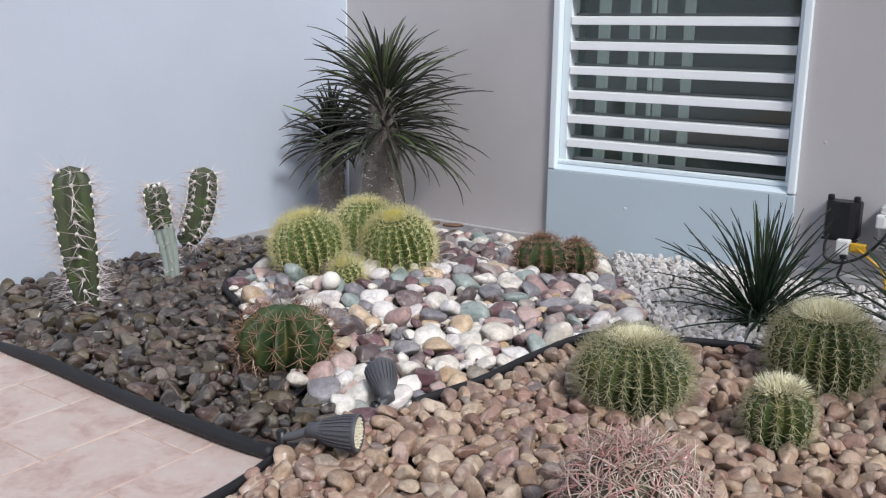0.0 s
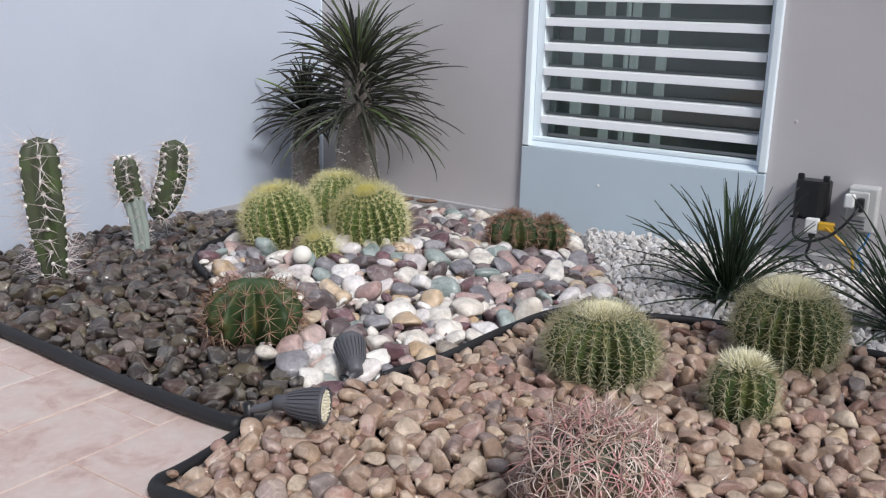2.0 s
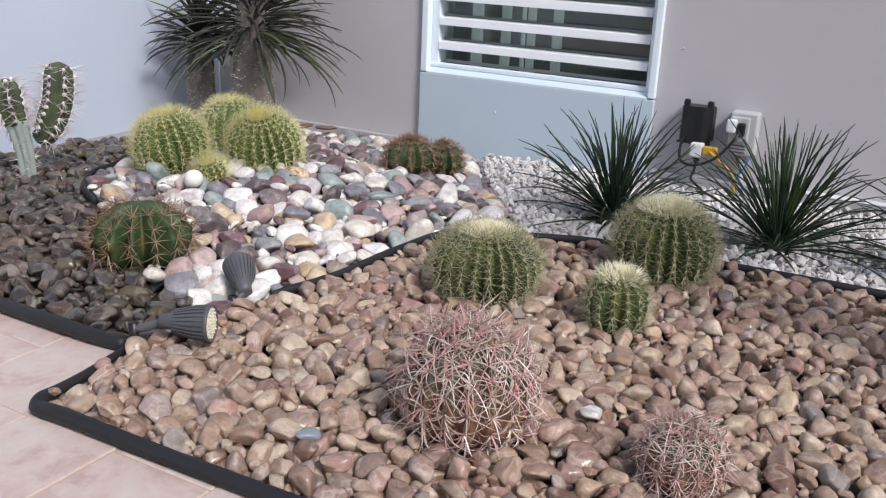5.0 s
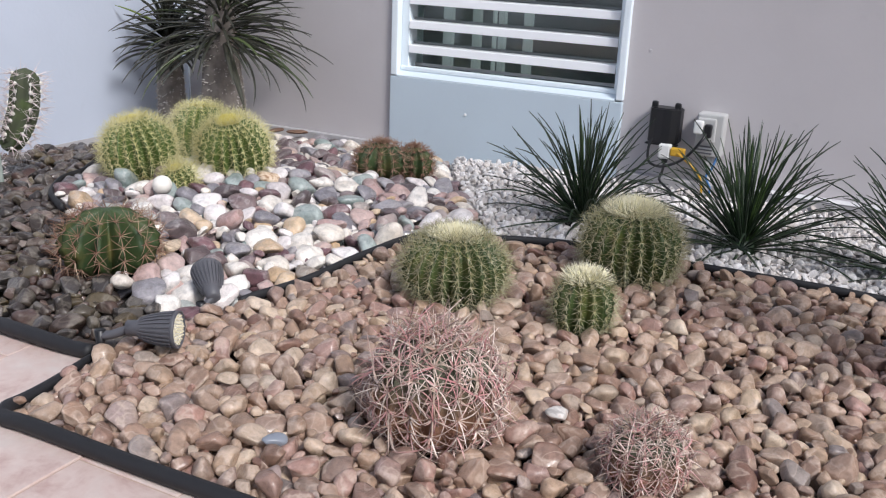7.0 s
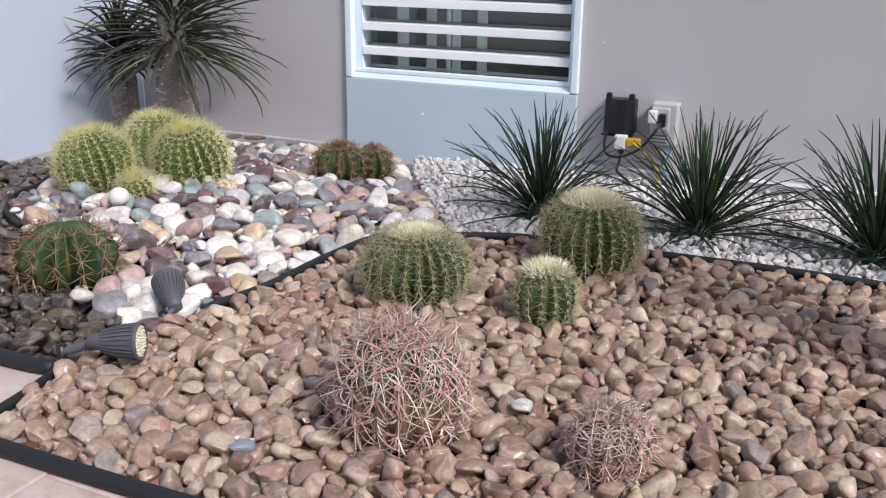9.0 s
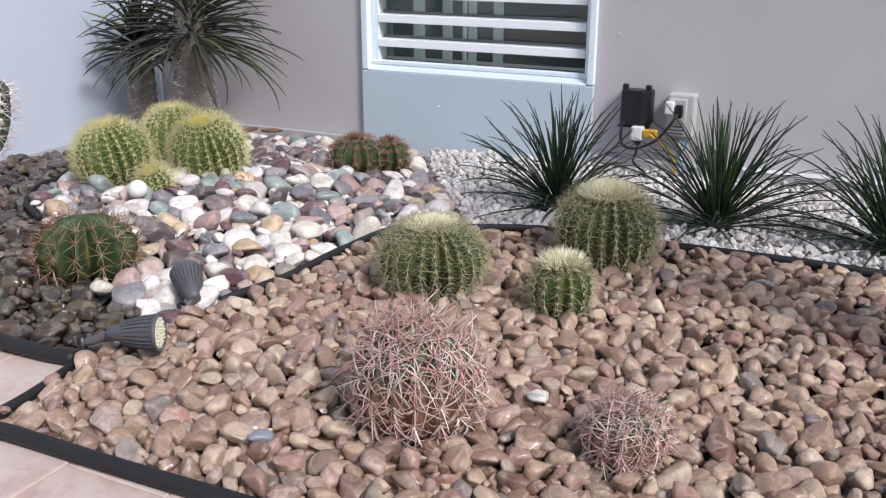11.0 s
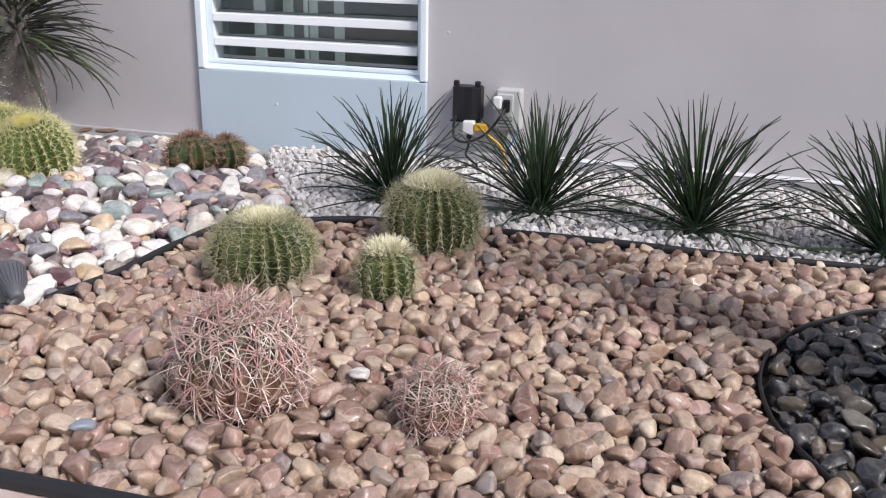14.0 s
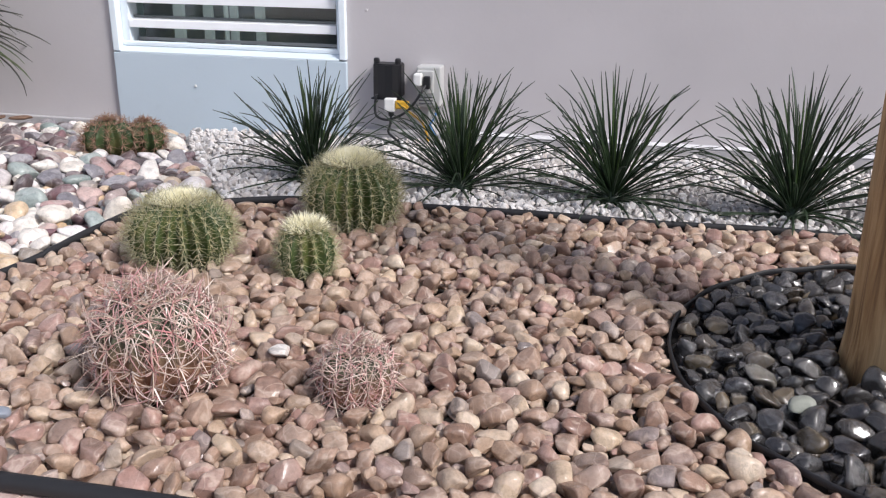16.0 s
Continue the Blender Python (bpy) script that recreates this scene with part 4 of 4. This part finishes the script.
# ---- things on the wall ----
bx = thing("power_box", "black plastic box on the wall with two lugs", "electrical box")
bm = bmesh.new()
pr = [(-0.056, 0.0), (-0.056, -0.045), (-0.049, -0.062), (-0.028, -0.074), (0.0, -0.078), (0.028, -0.074), (0.049, -0.062), (0.056, -0.045), (0.056, 0.0)]
lo = [bm.verts.new((1.172 + x, Y_BACK - 0.001 + y, 0.124)) for x, y in pr]
hi = [bm.verts.new((1.172 + x, Y_BACK - 0.001 + y * 0.93, 0.252)) for x, y in pr]
for i in range(len(pr) - 1):
    bm.faces.new((lo[i], lo[i + 1], hi[i + 1], hi[i]))
bm.faces.new(hi), bm.faces.new(lo[::-1]), bm.faces.new((lo[-1], lo[0], hi[0], hi[-1]))
bmesh.ops.bevel(bm, geom=[e for e in bm.edges if abs(e.verts[0].co.z - e.verts[1].co.z) < 0.01], offset=0.004, segments=2, affect="EDGES")
part("body", bm_mesh("body", bm, M_BLACKPL), bx)
for x in (1.130, 1.214):
    part("lug", box_mesh("lug", (x - 0.011, -0.03, 0.248), (x + 0.011, -0.012, 0.272), M_BLACKPL, 0.006, 3), bx)
part("lid_rim", box_mesh("lid_rim", (1.113, -0.05, 0.117), (1.231, -0.02, 0.1235), M_BLACKPL, 0.003), bx)
part("plug", box_mesh("plug", (1.172, -0.078, 0.076), (1.216, -0.042, 0.128), M_WHITEPL, 0.006), bx, "white plug under the box")
part("gland", box_mesh("gland", (1.186, -0.068, 0.058), (1.206, -0.050, 0.083), M_BLACKPL, 0.004), bx)

gbx = thing("socket_box", "grey outdoor socket box with hinged cover on conduit", "electrical box")
part("body", box_mesh("body", (1.292, -0.045, 0.098), (1.386, Y_BACK - 0.001, 0.250), M_GREYPL, 0.006), gbx)
part("cover", box_mesh("cover", (1.296, -0.058, 0.150), (1.362, -0.0455, 0.236), M_GREYPL, 0.005), gbx)
part("flap", box_mesh("flap", (1.290, -0.088, 0.182), (1.322, -0.0585, 0.228), M_WHITEPL, 0.006), gbx, "white plug in the socket")
part("socket", box_mesh("socket", (1.326, -0.080, 0.170), (1.352, -0.0585, 0.218), M_BLACKPL, 0.006), gbx, "black plug in the socket")
for i in range(3):
    part("slot", box_mesh("slot", (1.302, -0.0475, 0.108 + 0.012 * i), (1.356, -0.0452, 0.113 + 0.012 * i), M_METAL), gbx)
V, F = sweep([(1.345, -0.02, 0.1), (1.345, -0.02, 0.0), (1.345, -0.02, -0.09)], 0.014, 14)
part("conduit", mesh_of("conduit", V, F, M_GREYPL), gbx)


def cable(pts, r, mat, label):
    V, F = sweep(smooth_path(pts, 8), r, 8)
    tagged(new("cable", mesh_of("cable", V, F, mat)), label, "cable", "cables by the wall")


cable([(1.338, -0.07, 0.19), (1.325, -0.10, 0.16), (1.29, -0.105, 0.11), (1.25, -0.10, 0.075), (1.19, -0.09, 0.05), (1.145, -0.08, 0.06), (1.135, -0.07, 0.10), (1.14, -0.06, 0.14)], 0.005, M_BLACKPL, "black cable looping from socket to box")
cable([(1.196, -0.06, 0.06), (1.195, -0.07, 0.03), (1.19, -0.08, 0.0), (1.215, -0.1, -0.015), (1.245, -0.12, -0.03), (1.25, -0.16, -0.05)], 0.005, M_BLACKPL, "black cable dropping from the plug into gravel")
cable([(1.218, -0.062, 0.115), (1.25, -0.08, 0.10), (1.29, -0.09, 0.075), (1.325, -0.085, 0.045), (1.34, -0.075, 0.0), (1.345, -0.075, -0.05)], 0.0045, M_YELLOW, "yellow cable running from plug to conduit")
cable([(1.375, -0.04, 0.098), (1.365, -0.055, 0.06), (1.35, -0.06, 0.03), (1.37, -0.065, -0.01), (1.362, -0.06, -0.06)], 0.004, M_BLUE, "blue cable under the socket box")
tagged(new("cable_joint", box_mesh("cable_joint", (1.2165, -0.080, 0.090), (1.268, -0.054, 0.120), M_YELLOW, 0.005)), "yellow cable connector beside the white plug", "connector")

# ---- post ----
p = smooth_path([(2.692, -1.69, -0.06), (2.691, -1.69, 0.1), (2.688, -1.69, 0.5), (2.69, -1.69, 1.2), (2.70, -1.69, 2.6)], 8)
V, F = sweep(p, np.interp(np.linspace(0, 1, len(p)), [0, 0.08, 0.2, 1], [0.124, 0.119, 0.112, 0.103]), 40, lambda th: 1 + 0.02 * np.sin(9 * th) + 0.012 * np.sin(23 * th + 0.7))
po = thing("wooden_post", "round weathered brown wooden post standing in black pebbles", "post")
part("shaft", mesh_of("shaft", V, F, M_POST), po)

# ---- paving ----
paving = tagged(new("pavement", mesh_of("pavement", [[X_LEFT, -7, -0.0185], [7, -7, -0.0185], [7, -2.2, -0.0185], [X_LEFT, -2.15, -0.0185]], [[0, 1, 2, 3]], M_GROUT, False)), "pink marbled tile paving laid in running bond", "paving", kind="structure")
TW, TL = 0.2075, 0.39
whole = box_mesh("tile", (0.0017, 0.0017, -0.008), (TW - 0.0017, TL - 0.0017, 0.0), M_TILE, 0.002, 1)


def bed_front(x):
    return -2.14 - 0.045 * min(1, (x - X_LEFT) / 1.4) if x < 0.66 else -2.44


for i in range(-8, 9):
    x = 0.490 + TW * (i - 1)
    off = -2.467 if i % 2 == 1 else -2.273
    for j in range(-6, 2):
        y = off + TL * j
        end = min(bed_front(x + 0.02), bed_front(x + TW - 0.05))
        if x < X_LEFT - TW * 0.5 or y > end - 0.02:
            continue
        cut = box_mesh("tile", (0.0017, 0.0017, -0.008), (TW - 0.0017, end - y, 0.0), M_TILE, 0.002, 1) if y + TL > end else whole
        part("tile", cut, paving, "", pose(x, y, -0.016 + 0.0006 * ((i * 7 + j * 3) % 3)))

# ---- gravel ----
PLANTS = [(0.043, -1.03, 0.085), (-0.19, -1.21, 0.085), (-0.223, -0.908, 0.08), (0.03, -1.285, 0.035), (1.09, -1.515, 0.1), (1.40, -1.16, 0.095), (1.42, -1.538, 0.057), (1.358, -2.108, 0.094), (1.717, -2.07, 0.056),
          (0.305, -1.828, 0.085), (0.325, -0.58, 0.07), (0.405, -0.495, 0.055), (-0.60, -1.79, 0.03), (-0.67, -1.40, 0.03), (-0.622, -0.33, 0.085), (-0.93, -0.30, 0.06), (2.69, -1.69, 0.118), (0.785, -2.128, 0.008), (0.655, -2.185, 0.01),
          (0.62, -1.85, 0.016), (0.65, -1.89, 0.012)]
PLANTS += [(x, y, 0.04) for x, y in ((1.09, -0.715), (1.605, -0.69), (2.075, -0.715), (2.59, -0.75), (3.08, -0.74))]


def stone_shapes(count, subdiv, planes, cut, seed, squash):
    """Rounded stones: a ball with some sides worn flat."""
    lr = np.random.default_rng(seed)
    bm = bmesh.new()
    bmesh.ops.create_icosphere(bm, subdivisions=subdiv, radius=1.0)
    bm.verts.ensure_lookup_table()
    base = np.array([v.co[:] for v in bm.verts])
    faces = np.array([[v.index for v in f.verts] for f in bm.faces])
    bm.free()
    out = []
    for i in range(count):
        v = base.copy()
        for k in range(planes):
            nrm = lr.normal(0, 1, 3)
            nrm /= np.linalg.norm(nrm)
            d = lr.uniform(*cut)
            over = np.maximum(v @ nrm - d, 0)
            v = v - nrm * (over * 0.9)[:, None]
        v = v + 0.06 * np.sin(v[:, [1, 2, 0]] * 2.3 + lr.uniform(0, 6, 3))
        v = v * np.array([lr.uniform(1.0, 1.25), lr.uniform(0.78, 1.0), lr.uniform(*squash)])
        out.append((v, faces))
    return out


def strew(test, bounds, sizes, tries, gap, seed, keep=lambda x, y: True):
    """Places for stones, large ones first, that hardly overlap."""
    lr = random.Random(seed)
    cell = 2 * max(sizes) * gap + 1e-6
    grid, out = {}, []
    radii = sorted((lr.choice(sizes) * lr.uniform(0.8, 1.2) for _ in range(tries)), reverse=True)
    for r in radii:
        x, y = lr.uniform(bounds[0], bounds[1]), lr.uniform(bounds[2], bounds[3])
        if not test(x, y) or not keep(x, y):
            continue
        if any((x - a) ** 2 + (y - b) ** 2 < (c + 0.5 * r) ** 2 for a, b, c in PLANTS):
            continue
        i, j = int(x / cell + 100), int(y / cell + 100)
        near = (q for a in (-1, 0, 1) for b in (-1, 0, 1) for q in grid.get((i + a, j + b), ()))
        if any((x - a) ** 2 + (y - b) ** 2 < (gap * (r + c)) ** 2 for a, b, c in near):
            continue
        grid.setdefault((i, j), []).append((x, y, r))
        out.append((x, y, r))
    return out


def gravel(name, label, test, bounds, sizes, tries, mat, shapes, seed, loose=None, gap=0.82, lift=0.0, under=True, tilt=22, keep=lambda x, y: True, piece="pebble", smooth=True):
    """A bed of stones: a lower layer that fills the gaps, and an upper one whose nearest stones are loose pieces."""
    lr = random.Random(seed + 1)
    bed = tagged(new(name), label, "gravel", kind="structure")
    spots = [(x, y, r, 0.0) for x, y, r in strew(test, bounds, sizes, tries, gap, seed, keep)]
    if under:
        spots += [(x, y, r, -0.5 * r - 0.005) for x, y, r in strew(test, bounds, sizes[: max(1, len(sizes) // 2 + 1)], tries, gap * 0.9, seed + 5, keep)]
    rows = []
    for x, y, r, dz in spots:
        k = lr.randrange(len(shapes))
        m = Matrix.Translation((x, y, level(x, y) + dz + lift + lr.uniform(-0.35, 0.1) * r)) @ pose(0, 0, 0, lr.gauss(0, tilt), lr.gauss(0, tilt), lr.uniform(0, 360)) @ Matrix.Scale(r, 4)
        rows.append((k, m, dz == 0.0, x, y))
    front = sorted((q for q in rows if q[2]), key=loose)[:300] if loose else []
    singles = {id(q) for q in front}
    data = [mesh_of("pebble", v, f, mat, smooth) for v, f in shapes] if front else []
    for q in front:
        part(piece, data[q[0]], bed, "", q[1])
    VV, FF, o = [], [], 0
    for q in rows:
        if id(q) in singles:
            continue
        v, f = shapes[q[0]]
        m = np.array(q[1])
        VV.append(v @ m[:3, :3].T + m[:3, 3])
        FF.append(f + o)
        o += len(v)
    VV, FF = np.concatenate(VV), np.concatenate(FF)
    me = bpy.data.meshes.new("pebbles")
    me.vertices.add(len(VV)), me.loops.add(FF.size), me.polygons.add(len(FF))
    me.vertices.foreach_set("co", VV.ravel())
    me.loops.foreach_set("vertex_index", FF.ravel())
    me.polygons.foreach_set("loop_start", np.arange(0, FF.size, 3))
    me.polygons.foreach_set("use_smooth", np.full(len(FF), smooth))
    me.update(calc_edges=True)
    me.materials.append(mat)
    tagged(part("pebbles", me, bed), kind="stuff")
    return bed


def in_black(x, y, pad=0.0):
    return (x - BLACK_C[0]) ** 2 + (y - BLACK_C[1]) ** 2 < (BLACK_R + pad) ** 2


RIVER = stone_shapes(40, 3, 9, (0.46, 0.82), 1, (0.55, 0.84))
ROUND = stone_shapes(34, 3, 7, (0.52, 0.88), 3, (0.5, 0.76))
CHIPS = stone_shapes(24, 2, 12, (0.36, 0.72), 4, (0.6, 0.95))

gravel("gravel_tan", "tan and pinkish river pebbles filling the front bed", inside(TAN), (0.66, 3.35, -2.44, -0.95), [0.011, 0.0145, 0.0172, 0.0192, 0.022, 0.026], 50000, M_TAN, RIVER, 20, tilt=24,
       loose=lambda q: (q[4] + 2.44) ** 2 + 0.35 * (q[3] - 1.6) ** 2, lift=0.004, gap=0.76, keep=lambda x, y: not in_black(x, y, 0.018))
gravel("gravel_black", "glossy black pebbles ringed by edging round the post", lambda x, y: in_black(x, y, -0.02), (2.22, 3.4, -2.28, -1.16), [0.014, 0.017, 0.02, 0.023, 0.027], 9000, M_BLACK, RIVER, 30,
       loose=lambda q: (q[3] - 2.2) ** 2 + (q[4] + 2.2) ** 2)
in_multi = inside(MULTI)
gravel("gravel_mixed", "white, purple, green and cream pebbles heaped round cacti", inside(MULTI), (-0.9, 0.95, -2.0, 0.02), [0.016, 0.021, 0.024, 0.027, 0.032, 0.038], 16000, M_MULTI, ROUND, 40,
       loose=lambda q: (q[3] - 0.5) ** 2 + (q[4] + 1.6) ** 2, lift=0.003, keep=lambda x, y: y > -0.15 or x > 0.95 or (in_multi(x + 0.011, y) and in_multi(x, y - 0.011) and in_multi(x + 0.008, y - 0.008)))
gravel("gravel_dark", "dark brown and grey pebbles along the side wall", inside(DARK), (-1.12, 0.68, -2.2, 0.02), [0.013, 0.0165, 0.0195, 0.0235, 0.0285], 20000, M_DARK, RIVER, 50,
       loose=lambda q: (q[3] - 0.5) ** 2 + (q[4] + 2.2) ** 2)
gravel("gravel_white", "small white marble chips along the wall", inside(WHITE), (0.3, 3.35, -1.06, 0.02), [0.008, 0.011, 0.013, 0.017], 36000, M_WHITE, CHIPS, 60, lift=0.006, tilt=40, smooth=False,
       loose=lambda q: (q[4] + 0.95) ** 2 + 0.15 * (q[3] - 2.2) ** 2, piece="chip")

# single stones that stand out
bm = bmesh.new()
bmesh.ops.create_icosphere(bm, subdivisions=3, radius=0.0285, matrix=Matrix.Diagonal((1, 1, 0.98, 1)))
egg = new("stone_ball", bm_mesh("stone_ball", bm, M_EGG, True))
egg.location = (0.068, -1.40, 0.082)
tagged(egg, "smooth white round stone before the golden cacti", "stone")
for x, y, z, r, rz in ((-0.40, -0.10, -0.03, 0.04, 20), (-0.48, -0.14, -0.025, 0.035, 70)):
    v, f = RIVER[3]
    rk = new("flat_rock", mesh_of("flat_rock", v * np.array([1.2, 0.8, 0.5]), f, M_DRY))
    rk.matrix_world = pose(x, y, z, 0, 0, rz) @ Matrix.Scale(r, 4)
    tagged(rk, "flat red-brown rock at the foot of the wall", "stone", "flat rocks")

for name, label, shape, mat, place, r, rz in (
    ("banded_stone", "tan stone with brown bands among mixed pebbles", 5, M_BANDED, (0.215, -1.09, 0.062), 0.034, 30),
    ("pale_stone", "white streaked stone among tan pebbles", 7, M_PALE, (1.53, -1.965, 0.014), 0.021, 10),
    ("blue_stone", "blue-grey stone among tan pebbles", 9, M_BLUESTONE, (1.166, -2.30, 0.014), 0.022, 75),
    ("grey_stone", "pale lichen-grey stone among black pebbles", 4, M_GREYSTONE, (2.47, -1.95, 0.016), 0.026, 40),
):
    v, f = ROUND[shape]
    st = new(name, mesh_of(name, v, f, mat))
    st.matrix_world = pose(*place, 0, 0, rz) @ Matrix.Scale(r, 4)
    tagged(st, label, "stone")

# small wall plugs
for x, y, z, mat, words in ((0.357, -0.001, 0.124, M_WHITEPL, "tiny white plug in the blue-grey panel"), (1.081, Y_BACK + 0.0005, 0.442, M_WALL, "tiny filled plug painted like the wall")):
    wp = new("wall_plug", box_mesh("wall_plug", (-0.005, -0.003, -0.005), (0.005, 0.002, 0.005), mat, 0.0015, 1))
    wp.location = (x, y, z)
    tagged(wp, words, "wall plug", "wall plugs")
